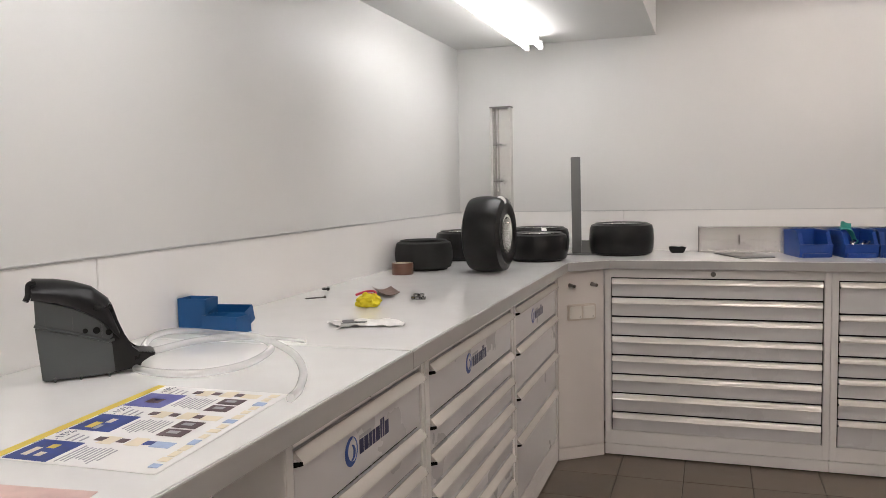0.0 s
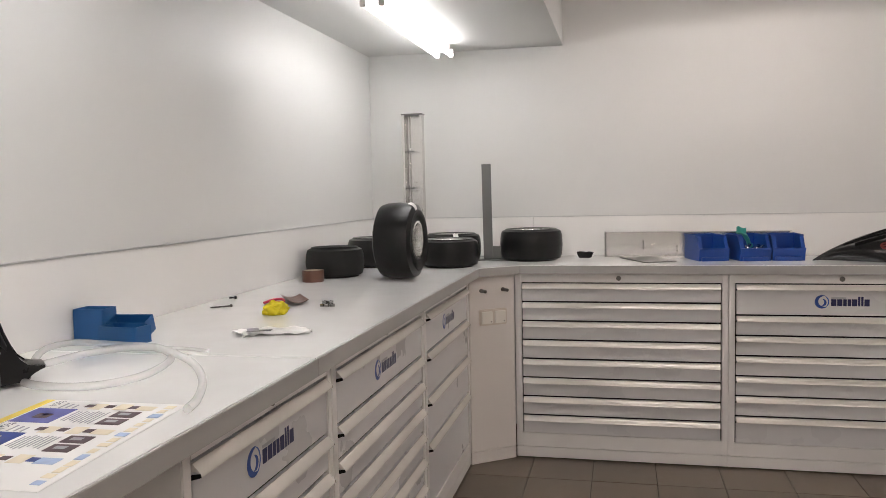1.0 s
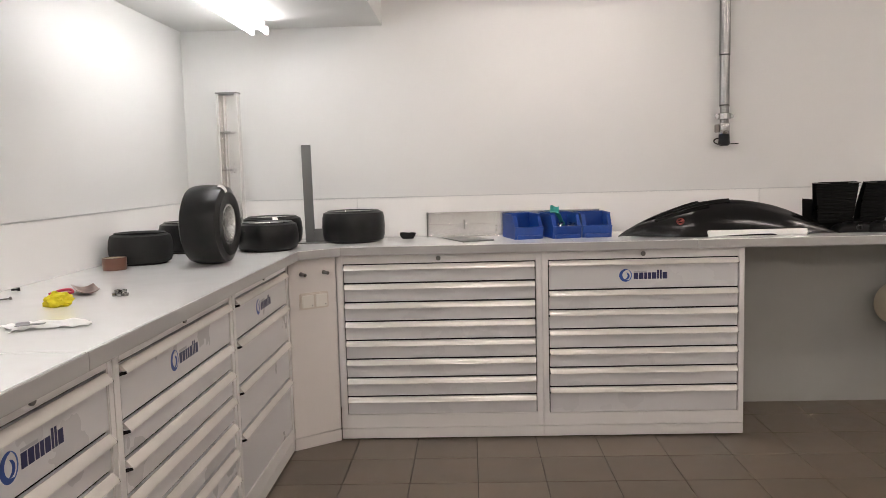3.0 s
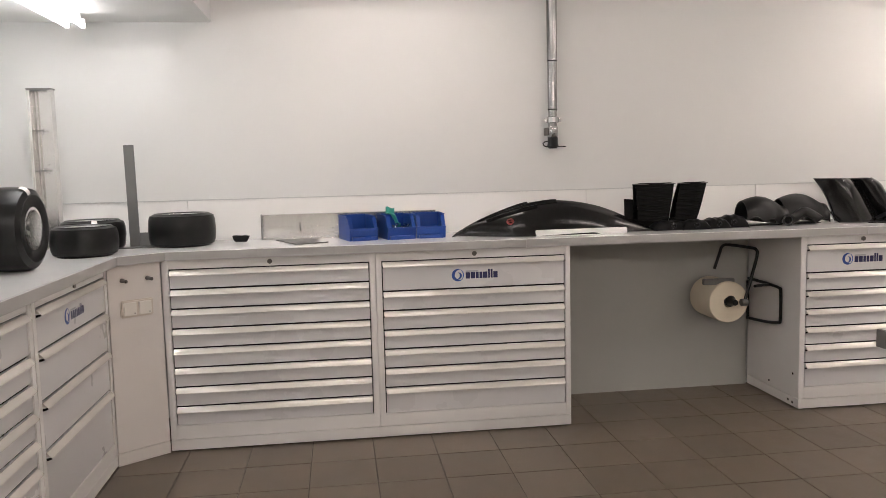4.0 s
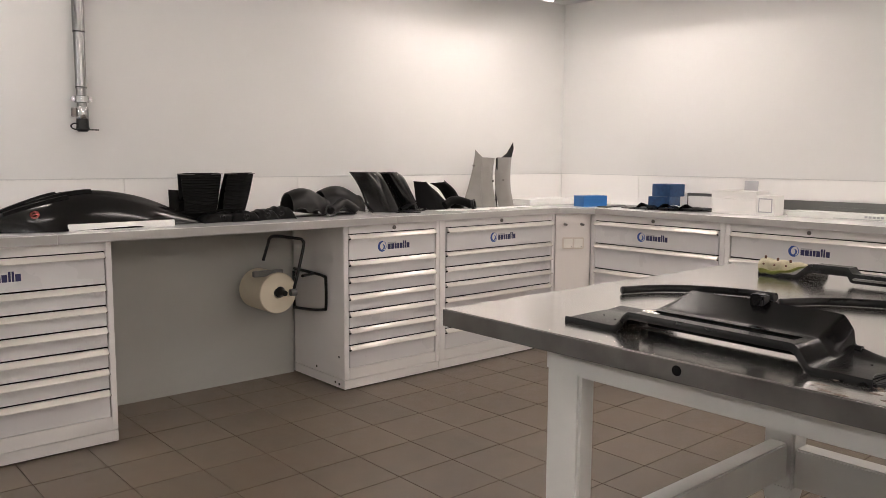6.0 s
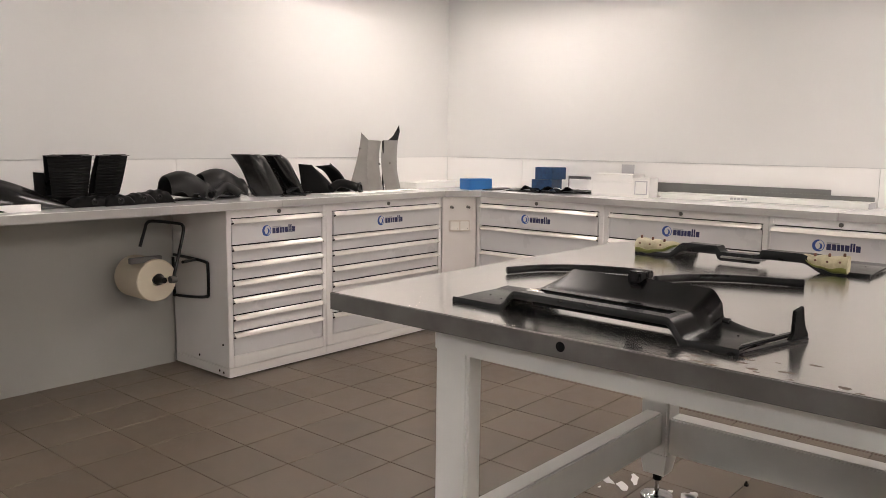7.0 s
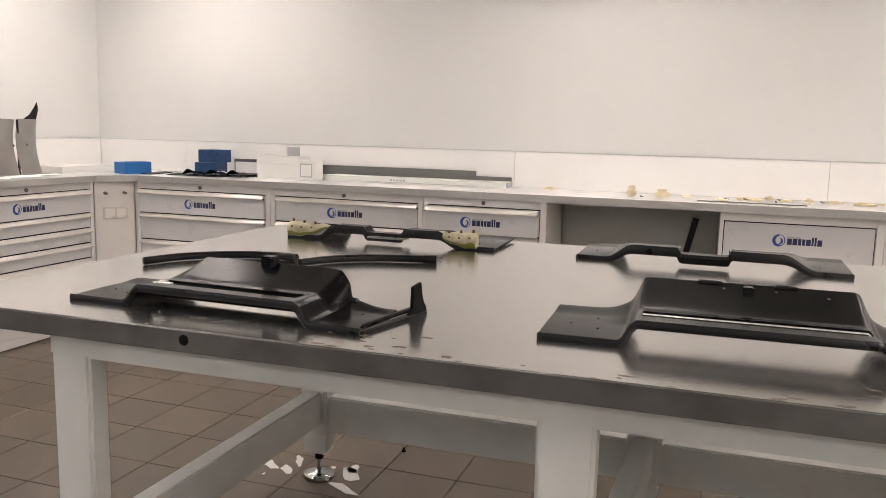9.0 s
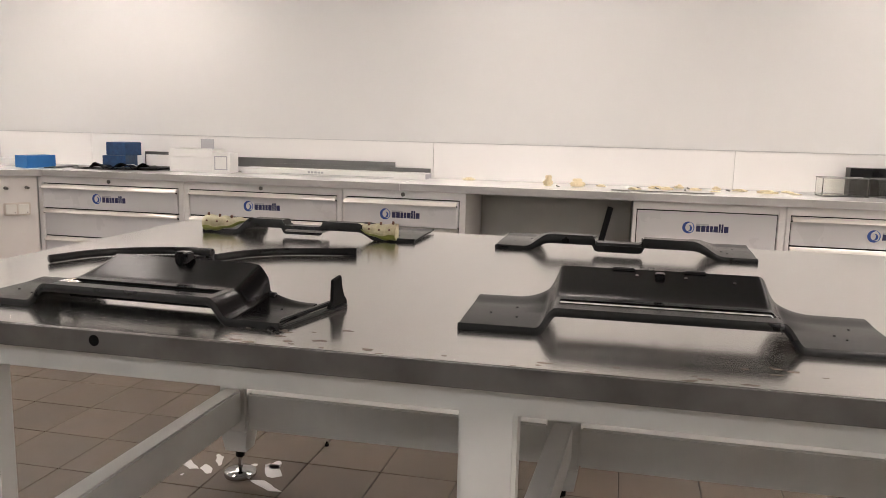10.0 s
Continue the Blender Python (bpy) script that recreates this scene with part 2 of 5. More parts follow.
def shell(f, nu, nv, thick, hole=None, bm=None):
    """A sheet f(u, v) -> point, u and v from 0 to 1, with a thickness along its normals."""
    pts = [[Vector(f(i / nu, j / nv)) for j in range(nv + 1)] for i in range(nu + 1)]
    nor = []
    for i in range(nu + 1):
        row = []
        for j in range(nv + 1):
            du = pts[min(i + 1, nu)][j] - pts[max(i - 1, 0)][j]
            dv = pts[i][min(j + 1, nv)] - pts[i][max(j - 1, 0)]
            row.append(du.cross(dv).normalized())
        nor.append(row)
    b = bmesh.new()
    top = [[b.verts.new(p) for p in row] for row in pts]
    low = [[b.verts.new(pts[i][j] - nor[i][j] * thick) for j in range(nv + 1)] for i in range(nu + 1)]
    keep = [[not (hole and hole((i + 0.5) / nu, (j + 0.5) / nv)) for j in range(nv)] for i in range(nu)]
    for i in range(nu):
        for j in range(nv):
            if not keep[i][j]:
                continue
            b.faces.new((top[i][j], top[i + 1][j], top[i + 1][j + 1], top[i][j + 1]))
            b.faces.new((low[i][j], low[i][j + 1], low[i + 1][j + 1], low[i + 1][j]))
            for (di, dj), (p, q) in {(0, -1): ((i, j), (i + 1, j)), (1, 0): ((i + 1, j), (i + 1, j + 1)), (0, 1): ((i + 1, j + 1), (i, j + 1)), (-1, 0): ((i, j + 1), (i, j))}.items():
                a, c = i + di, j + dj
                if not (0 <= a < nu and 0 <= c < nv and keep[a][c]):
                    b.faces.new((top[q[0]][q[1]], top[p[0]][p[1]], low[p[0]][p[1]], low[q[0]][q[1]]))
    bmesh.ops.delete(b, geom=[v for v in b.verts if not v.link_faces], context="VERTS")
    return join(bm, b)


def step(a, b, x):
    t = min(1, max(0, (x - a) / (b - a)))
    return t * t * (3 - 2 * t)


# ---- the room ----
def wall(name, x0, x1, y0, y1, z0, z1, label, material=None, category="wall"):
    return tagged(part(name, box(x0, x1, y0, y1, z0, z1), material or WALL, smooth=False), label, category, kind="structure")


wall("wall_west", WL - 0.15, WL, WS - 0.15, WB + 0.15, 0, CEIL + 0.1, "smooth off-white painted wall above the long workbench")
wall("wall_north", WL, WR, WB, WB + 0.15, 0, CEIL + 0.1, "smooth off-white painted wall behind the drawer cabinets")
wall("wall_east", WR, WR + 0.15, WS - 0.15, WB + 0.15, 0, CEIL + 0.1, "smooth off-white painted wall behind the table")
wall("wall_south", WL, WR, WS - 0.15, WS, 0, CEIL + 0.1, "plain off-white wall closing the workshop")
wall("ceiling", WL, WR, WS, WB, CEIL, CEIL + 0.1, "white painted plaster ceiling", CEILP, "ceiling")
wall("ceiling_soffit", WL, -0.135, WS, WB, SOF, CEIL, "lowered white plaster ceiling strip over the workbench", CEILP, "ceiling")
floor = tagged(part("floor", box(WL, WR, WS, WB, -0.1, -0.006), GROUT, smooth=False), "dark grout bed under brown ceramic floor tiles", "floor", kind="structure")


def splash(name, length, m, joints, label):
    """Laminate panels along a wall, with a thin trim on top; local x along the wall, y into the room negative."""
    t = thing(name, label, "splashback", m, kind="structure")
    ends = [0, *joints, length]
    for a, b in zip(ends, ends[1:]):
        part("panel", box(a + 0.0012, b - 0.0012, -0.014, 0, TOP, SPL, 0.0015), PANEL, t)
    part("trim", box(0, length, -0.0175, 0, SPL + 0.0005, SPL + 0.0045, 0.001), TRIM, t, "thin aluminium trim")
    return t


splash("splashback_west", WB + 1.0, pose(WL, -1.0, 0, 0, 0, 90), [2.985], "white laminate splashback panels with a thin metal trim")
splash("splashback_north", WR - WL - 0.03, pose(WL + 0.015, WB, 0), [0.95, 3.2, 4.25], "white laminate splashback panels behind the workbench")
splash("splashback_east", WB + 1.7, pose(WR, WB - 0.015, 0, 0, 0, -90), [0.75, 3.2, 5.0], "white laminate splashback panels along the far wall")

# the worktop runs round three walls


def slab(points, parent):
    part("slab", prism(points, UNDER + 0.002, TOP, 0.0025), LAMIN, parent)


def band(a, b, parent):
    a, b = Vector((*a, 0)), Vector((*b, 0))
    d = b - a
    m = Matrix.Translation(a) @ Matrix.Rotation(math.atan2(d.y, d.x), 4, "Z")
    part("edge_band", box(0.0008, d.length - 0.0008, -0.004, 0.0, UNDER, TOP - 0.0015, 0.001, m=m), EDGE, parent, "grey edge band")


top = thing("worktop", "glossy white laminate worktop running round three walls on the cabinets", "worktop")
ex, ey, ez = -0.50, 4.38, 4.915
JL, JB, JR = 2.13, 1.44, 1.84
g = 0.0006
slab([(WL, -1.0), (ex, -1.0), (ex, JL - g), (WL, JL - g)], top)
slab([(WL, JL + g), (ex, JL + g), (ex, 4.225), (-0.319, ey), (JB - 0.6, ey), (JB - 0.6, WB), (WL, WB)], top)
slab([(JB - 0.6 + g, ey), (JB - g, ey), (JB - g, WB), (JB - 0.6 + g, WB)], top)
slab([(JB + g, ey), (3.3 - g, ey), (3.3 - g, WB), (JB + g, WB)], top)
slab([(3.3 + g, ey), (4.735, ey), (ez, 4.195), (ez, JR + g), (WR, JR + g), (WR, WB), (3.3 + g, WB)], top)
slab([(ez, JR - g), (ez, -1.7), (WR, -1.7), (WR, JR - g)], top)
for a, b in (((ex, -1.0), (ex, JL)), ((ex, JL), (ex, 4.225)), ((ex, 4.225), (-0.319, ey)), ((-0.319, ey), (JB, ey)), ((JB, ey), (3.3, ey)), ((3.3, ey), (4.735, ey)), ((4.735, ey), (ez, 4.195)), ((ez, 4.195), (ez, JR)), ((ez, JR), (ez, -1.7))):
    band(a, b, top)


# ---- lamps: battens with two bare tubes, several added out of view as fill ----
def batten(m, length, material, shaded=False):
    t = thing("fluorescent_lamp", "white ceiling batten with two lit tubes, several of the set added as fill", "ceiling lamp", m, "fluorescent battens")
    part("body", box(-length / 2, length / 2, -0.03, 0.03, -0.045, 0, 0.004), COAT, t)
    for y in (-0.038, 0.038):
        b = lathe([(0.013, -length / 2 + 0.02), (0.013, length / 2 - 0.02)], 12, m=Matrix.Translation((0, y, -0.06)) @ pose(0, 0, 0, 0, 90, 0))
        part("tube", b, material, t, "lit white tube")
        for x in (-length / 2 + 0.01, length / 2 - 0.01):
            part("lamp_holder", box(x - 0.01, x + 0.01, y - 0.012, y + 0.012, -0.078, -0.03, 0.003), COAT, t)
    # unseen wings, added to cut the tubes' light on the upper walls
    if shaded:
        for s in (-1, 1):
            w = prism([(s * 0.060, -0.001), (s * 0.063, -0.001), (s * 0.090, -0.115), (s * 0.087, -0.115)], -length / 2, length / 2, m=Matrix(((0, 0, 1, 0), (1, 0, 0, 0), (0, 1, 0, 0), (0, 0, 0, 1))))
            part("reflector", w, COAT, t, "added white wing that keeps light off the upper wall")
    return t


COOL = glow("tube_light_cool", (1.0, 0.90, 0.86), TUBE * 0.46)
SOFT = glow("tube_light_soft", (1.0, 0.975, 0.98), TUBE * 0.58)
BENCH = glow("tube_light_bench", (1.0, 0.975, 0.98), TUBE * 0.50)
ROOM_FILL = glow("fill_tube_room", (1.0, 0.875, 0.81), TUBE * 2.5)
AISLE_FILL = glow("fill_tube_aisle", (1.0, 0.885, 0.83), TUBE * 0.8)
WARM = glow("tube_light_warm", (1.0, 0.885, 0.83), TUBE * 1.2)
CORNER = glow("tube_light_corner", (1.0, 0.885, 0.83), TUBE * 0.75)
# only the northern soffit batten is in view; the other two are assumed
for y in (4.09, 1.7, -0.9):
    batten(pose(-0.757, y, SOF, 0, 0, 90), 1.3, SOFT if y > 3 else BENCH)
batten(pose(0.85, 4.48, CEIL), 1.3, COOL, True)
batten(pose(4.2, 4.48, CEIL), 1.3, CORNER, True)
# the batten at y = -1.2 is unseen, added to continue the row
for y in (3.65, 1.2, -1.2):
    batten(pose(4.6 if y < 3 else 4.93, y, CEIL, 0, 0, 90), 1.3, CORNER if y > 3 else WARM, True)
# unseen battens, added as fill for the cabinets and the table
for x, y in ((0.7, -0.7), (3.2, -1.7)):
    batten(pose(x, y, CEIL), 1.3, ROOM_FILL)
# two unseen aisle battens, added to light the cabinet fronts from above
batten(pose(0.7, 3.0, CEIL), 1.3, COOL)
batten(pose(3.1, 3.1, CEIL), 1.3, AISLE_FILL)


# ---- drawer cabinets ----
def logo(parent, x, z, w):
    """A blue swirl and a row of plain blocks standing for the word."""
    r = w * 0.135
    cx = x - w / 2 + r

    def crescent(a0, a1, ro, thick, cxx, czz, steps=22):
        """An arc that is thick in the middle and runs out to points."""
        out, back_ = [], []
        for k in range(steps + 1):
            a = radians(a0 + (a1 - a0) * k / steps)
            ri = ro - max(0.0004, thick * math.sin(math.pi * k / steps) ** 0.6)
            out.append((cxx + ro * math.cos(a), czz + ro * math.sin(a)))
            back_.append((cxx + ri * math.cos(a), czz + ri * math.sin(a)))
        return out + back_[::-1]

    turn = Matrix(((1, 0, 0, 0), (0, 0, -1, 0), (0, 1, 0, 0), (0, 0, 0, 1)))
    b = prism(crescent(70, 310, r, r * 0.5, cx, z), 0, 0.0006, m=turn)
    part("emblem", b, BLUE, parent, "blue swirl emblem")
    b = prism(crescent(-75, 75, r * 0.98, r * 0.16, cx, z), 0, 0.0007, m=turn)
    part("emblem", b, LIGHTBLUE, parent, "pale blue swirl")
    b = prism(crescent(-110, 90, r * 0.55, r * 0.34, cx + r * 0.08, z - r * 0.12), 0, 0.0008, m=turn)
    part("emblem", b, BLUE, parent, "blue inner swirl")
    x0, x1 = cx + r * 1.25, x + w / 2
    sizes = (0.9, 0.9, 0.62, 0.62, 0.9, 0.4, 0.4, 0.9)
    wide = (x1 - x0) / (sum(sizes) + 0.14 * 7)
    b, xa = None, x0
    for s in sizes:
        h = r * (1.4 if s == 0.4 else 1.02)
        b = box(xa, xa + s * wide, -0.0006, 0, z - r * 0.62, z - r * 0.62 + h, bm=b)
        xa += (s + 0.14) * wide
    part("lettering", b, NAVY, parent, "dark blue plain blocks")
    part("small_lettering", box(x0, x0 + wide * 2.6, -0.0006, 0, z + r * 0.45, z + r * 0.68), INKG, parent, "small grey bar")


def cabinet(m, width, splits, sides=(0.032, 0.03), depth=0.55, has_logo=True, opened=(), handles=True, label="white powder-coated metal drawer cabinet under the worktop", lock=True):
    """Local x to the right along the front, y into the depth, z up."""
    t = thing("drawer_cabinet", label, "cabinet", m, "workshop drawer cabinets")
    a, c = sides[0], width - sides[1]
    z1, z0 = splits[0], splits[-1]
    g = 0.0008
    part("side_panel", box(g, a, 0, depth, 0.062, UNDER - 0.001, 0.0025), COAT, t)
    part("side_panel", box(c, width - g, 0, depth, 0.062, UNDER - 0.001, 0.0025), COAT, t)
    part("top_rail", box(a, c, 0.0006, depth, z1, UNDER - 0.001, 0.0015), COAT, t)
    part("bottom_rail", box(a, c, 0.0006, depth, 0.062, z0, 0.0015), COAT, t)
    part("back_panel", box(a, c, depth - 0.01, depth - 0.002, z0, z1), COAT, t)
    part("plinth", box(g, width - g, 0.0015, depth, 0.007, 0.0595, 0.0015), COAT, t)
    # near-black strip paints the shade line between plinth and floor
    part("base_strip", box(0.012, width - 0.012, 0.016, depth - 0.01, 0.0, 0.0068), DARK, t, "near-black strip added for the shade line under the plinth", smooth=False)
    # near-black sheet close behind the fronts paints the shade in the gaps
    part("interior", box(a + 0.001, c - 0.001, 0.014, 0.05, z0 + 0.001, z1 - 0.001), DARK, t, "near-black sheet standing for the shade between the drawers", smooth=False)
    if lock:
        lk = lathe([(0.0, -0.004), (0.010, -0.004), (0.012, -0.002), (0.012, 0.004)], 16, m=pose(width / 2, -0.002, (z1 + UNDER) / 2, 90))
        part("lock", lk, LOCK, t, "round metal lock")
    for k, (u, v) in enumerate(zip(splits, splits[1:])):
        out = dict(opened).get(k, 0.0)
        d = part("drawer", box(a + 0.005, c - 0.005, 0.003 - out, 0.0135, v + 0.002, u - 0.0065, 0.0015), FRONT, t)
        if out:
            part("drawer_side", box(a + 0.012, c - 0.012, 0.03 - out, 0.3, v + 0.012, u - 0.02, 0.001), COAT, d)
        if handles:
            zt = u - 0.007
            prof = [(0.004 - out, zt), (0.001 - out, zt), (-0.015 - out, zt - 0.017), (-0.0165 - out, zt - 0.024), (-0.0135 - out, zt - 0.025), (-0.008 - out, zt - 0.017), (0.004 - out, zt - 0.014)]
            b = prism(prof, 0, c - a - 0.012, m=Matrix(((0, 0, 1, a + 0.006), (1, 0, 0, 0), (0, 1, 0, 0), (0, 0, 0, 1))))
            part("handle", b, GRIP, d, "pale strip handle")
            for xx in (a + 0.004, c - 0.0065):
                e = prism([prof[2], prof[3], prof[4], (0.003 - out, zt - 0.03), (0.003 - out, zt - 0.02)], 0, 0.0025, m=Matrix(((0, 0, 1, xx), (1, 0, 0, 0), (0, 1, 0, 0), (0, 0, 0, 1))))
                part("end_cap", e, DARK, d, "near-black piece closing the handle's end")
        if k == 0 and has_logo:
            e = new("brand_mark")
            e.parent = d
            e.matrix_basis = pose(0, 0.004 - out, 0)
            made = set(scene.objects)
            logo(e, (a + c) / 2, (u + max(v, 0.745)) / 2 - 0.010, 0.235)
            for o in set(scene.objects) - made:
                o.parent = d
                o.matrix_basis = pose(0, 0.0035 - out, 0)
            bpy.data.objects.remove(e)
    return t


TEN = [0.903, 0.752, 0.654, 0.556, 0.458, 0.361, 0.262, 0.126]
EIGHT = [0.903 - 0.0965 * k for k in range(9)]
FOUR = [0.903, 0.745, 0.567, 0.385, 0.126]
back = lambda x: pose(x, YB, 0)
west = lambda y: pose(XL, y, 0, 0, 0, 90)
east = lambda y: pose(XR, y, 0, 0, 0, -90)
W = "white metal drawer cabinet, strip handles"
cabinet(back(-0.345), 1.025, EIGHT, has_logo=False, label=W + " and eight equal drawers")
cabinet(back(0.68), 0.995, TEN, (0.03, 0.028), label=W + " beside an open bay")
cabinet(back(2.942), 0.711, TEN, (0.032, 0.03), label="narrow " + W + ", roll holder on its side")
cabinet(back(3.653), 1.08, TEN, (0.05, 0.033), opened=((0, 0.012),), label=W + ", top drawer slightly open")
cabinet(west(1.635), 0.72, TEN, (0.03, 0.026), depth=0.68, label="narrow " + W + " under the long bench")
cabinet(west(2.356), 0.99, TEN, (0.038, 0.035), depth=0.68, label=W + " and one deep top drawer")
cabinet(west(3.348), 0.9, FOUR, (0.036, 0.04), depth=0.68, label=W + " and four deep drawers")
cabinet(east(4.25), 1.03, FOUR, (0.034, 0.034), depth=0.5, opened=((0, 0.012),), label=W + ", deep drawers, top one ajar")
cabinet(east(3.219), 1.025, FOUR, (0.034, 0.032), depth=0.5, label=W + " facing the steel table")
cabinet(east(2.193), 0.735, FOUR, (0.024, 0.036), depth=0.5, opened=((0, 0.05),), label="narrow " + W + ", top drawer pulled out")
cabinet(east(0.54), 0.775, [0.903, 0.30, 0.126], (0.02, 0.038), depth=0.5, handles=False, lock=False, label="white metal cabinet with a plain handleless door")
cabinet(east(-0.236), 1.03, FOUR, (0.022, 0.034), depth=0.5, label=W + " at the end of the run")


def corner_unit(a, b):
    """A narrow slanting panel between two runs."""
    a, b = Vector((*a, 0)), Vector((*b, 0))
    d = b - a
    w = d.length
    m = Matrix.Translation(a) @ Matrix.Rotation(math.atan2(d.y, d.x), 4, "Z")
    t = thing("corner_cabinet", "narrow white metal corner panel between two drawer cabinets", "cabinet", m, "corner panels")
    part("panel", box(0.002, w - 0.002, 0, 0.02, 0.062, UNDER - 0.001, 0.002), COAT_WARMLIT, t)
    part("plinth", box(0.002, w - 0.002, 0.0015, 0.02, 0, 0.0595, 0.001), COAT_WARMLIT, t)
    for x in (0.27 * w, 0.74 * w):
        p = lathe([(0.0, 0), (0.011, 0), (0.0095, 0.008), (0.008, 0.04), (0.0085, 0.046), (0.006, 0.048), (0, 0.048)], 16, m=pose(x, 0, 0.872, 90))
        part("peg", p, LOCK, t, "short metal peg")
    s = thing("double_socket", "cream plastic double switch on a white metal panel", "switch", m @ pose(w * 0.5, 0, 0.738), "double switches")
    part("frame", box(-0.078, 0.078, -0.013, 0, -0.041, 0.041, 0.005), SWITCHF, s)
    for x in (-0.036, 0.036):
        r = part("rocker", box(x - 0.031, x + 0.031, -0.020, -0.012, -0.031, 0.031, 0.003), BIEGE, s)
        part("indicator", box(x + 0.018, x + 0.023, -0.0208, -0.0199, -0.024, -0.02), DARK, r, "small dark indicator")


corner_unit((XL, 4.25), (-0.346, YB))
corner_unit((4.735, YB), (XR, 4.252))

# closed backs of the open bays, their colour greyed for the bays' shade
tagged(part("bay_panel", box(1.68, 2.94, WB - 0.03, WB - 0.004, 0, UNDER - 0.002, 0.001), BAY_SHADE), "metal panel closing the open bay, greyed to stand for shade", "panel", kind="structure")
tagged(part("bay_panel", box(WR - 0.03, WR - 0.004, 0.545, 1.455, 0, UNDER - 0.002, 0.001), BAY_SHADE), "metal panel behind the open bay, greyed to stand for shade", "panel", kind="structure")


# ---- the steel table ----
def table():
    t = thing("work_table", "heavy worn steel-topped table with white welded frame", "table", pose(0, 0, 0))
    x0, x1, y0, y1 = 1.856, 3.465, -0.75, 2.308
    part("tabletop", box(x0, x1, y0, y1, TT - 0.046, TT, 0.0025), STEEL, t, "scratched grey steel plate")
    part("front_edge", box(x0 - 0.003, x0 + 0.0005, y0, y1, TT - 0.047, TT - 0.002, 0.001), STEEL_EDGE, t, "dark steel edge")
    part("side_edge", box(x0, x1, y1 - 0.0005, y1 + 0.003, TT - 0.047, TT - 0.002, 0.001), STEEL_EDGE, t, "dark steel edge")
    part("threaded_hole", lathe([(0.0, 0), (0.007, 0), (0.0112, 0.001), (0.0112, 0.003)], 20, m=pose(x0 - 0.0045, 1.578, TT - 0.021, 0, 90, 0)), DARK, t, "dark round hole")
    zr = TT - 0.047
    fx, rx = 1.93, 3.10
    def stand(x, deep, ya, yb):
        """A square leg that narrows at its lower end."""
        b = box(x, x + deep, ya, yb, 0.19, zr - 0.05, 0.008)
        lower = bmesh.new()
        rings = []
        for z, g in ((0.112, 0.014), (0.185, 0.002), (0.195, 0.002)):
            rings.append([lower.verts.new(p) for p in ((x + g, ya + g, z), (x + deep - g, ya + g, z), (x + deep - g, yb - g, z), (x + g, yb - g, z))])
        for lo, hi in zip(rings, rings[1:]):
            for k in range(4):
                lower.faces.new((lo[k], lo[(k + 1) % 4], hi[(k + 1) % 4], hi[k]))
        lower.faces.new(rings[0][::-1])
        lower.faces.new(rings[-1])
        leg = part("leg", join(b, lower), FRAME, t)
        foot(leg, x + deep / 2, (ya + yb) / 2)

    for ya, yb in ((1.89, 1.997), (0.762, 0.872), (-0.42, -0.31)):
        stand(fx, 0.062, ya, yb)
    for ya, yb in ((1.892, 2.0), (0.69, 0.80), (-0.42, -0.31)):
        stand(rx, 0.1, ya, yb)
    for x, deep in ((fx, 0.062), (rx, 0.1)):
        part("top_rail", box(x - 0.002, x + deep, -0.42, 1.999, zr - 0.0705, zr, 0.006), FRAME, t)
    for y in (1.945, 0.79, -0.37):
        part("top_rail", box(fx + 0.062, rx, y - 0.04, y + 0.04, zr - 0.05, zr, 0.006), FRAME, t)
    part("rear_beam", box(rx + 0.01, rx + 0.09, 0.80, 1.892, 0.202, 0.342, 0.006), FRAME, t)
    part("rear_beam", box(rx + 0.01, rx + 0.09, -0.31, 0.69, 0.202, 0.342, 0.006), FRAME, t)
    for (ax, ay), (bx, by) in (((fx + 0.062, 1.95), (rx, 1.945)), ((fx + 0.062, 0.80), (rx, 0.748)), ((fx + 0.062, -0.365), (rx, -0.365))):
        d = Vector((bx - ax, by - ay, 0))
        m = Matrix.Translation((ax, ay, 0)) @ Matrix.Rotation(math.atan2(d.y, d.x), 4, "Z")
        part("cross_beam", box(0, d.length, -0.033, 0.033, 0.235, 0.36, 0.006, m=m), FRAME, t)


def foot(leg, x, y):
    part("foot_rod", lathe([(0.016, 0.08), (0.016, 0.112)], 6, m=pose(x, y, 0)), DARK, leg, "black nut on the levelling foot")
    part("levelling_foot", lathe([(0.050, 0), (0.058, 0.004), (0.061, 0.012), (0.059, 0.021), (0.051, 0.027), (0.03, 0.030), (0.016, 0.034), (0.0085, 0.036), (0.0085, 0.085)], 32, m=pose(x, y, 0)), CHROME, leg, "chromed levelling foot")


table()


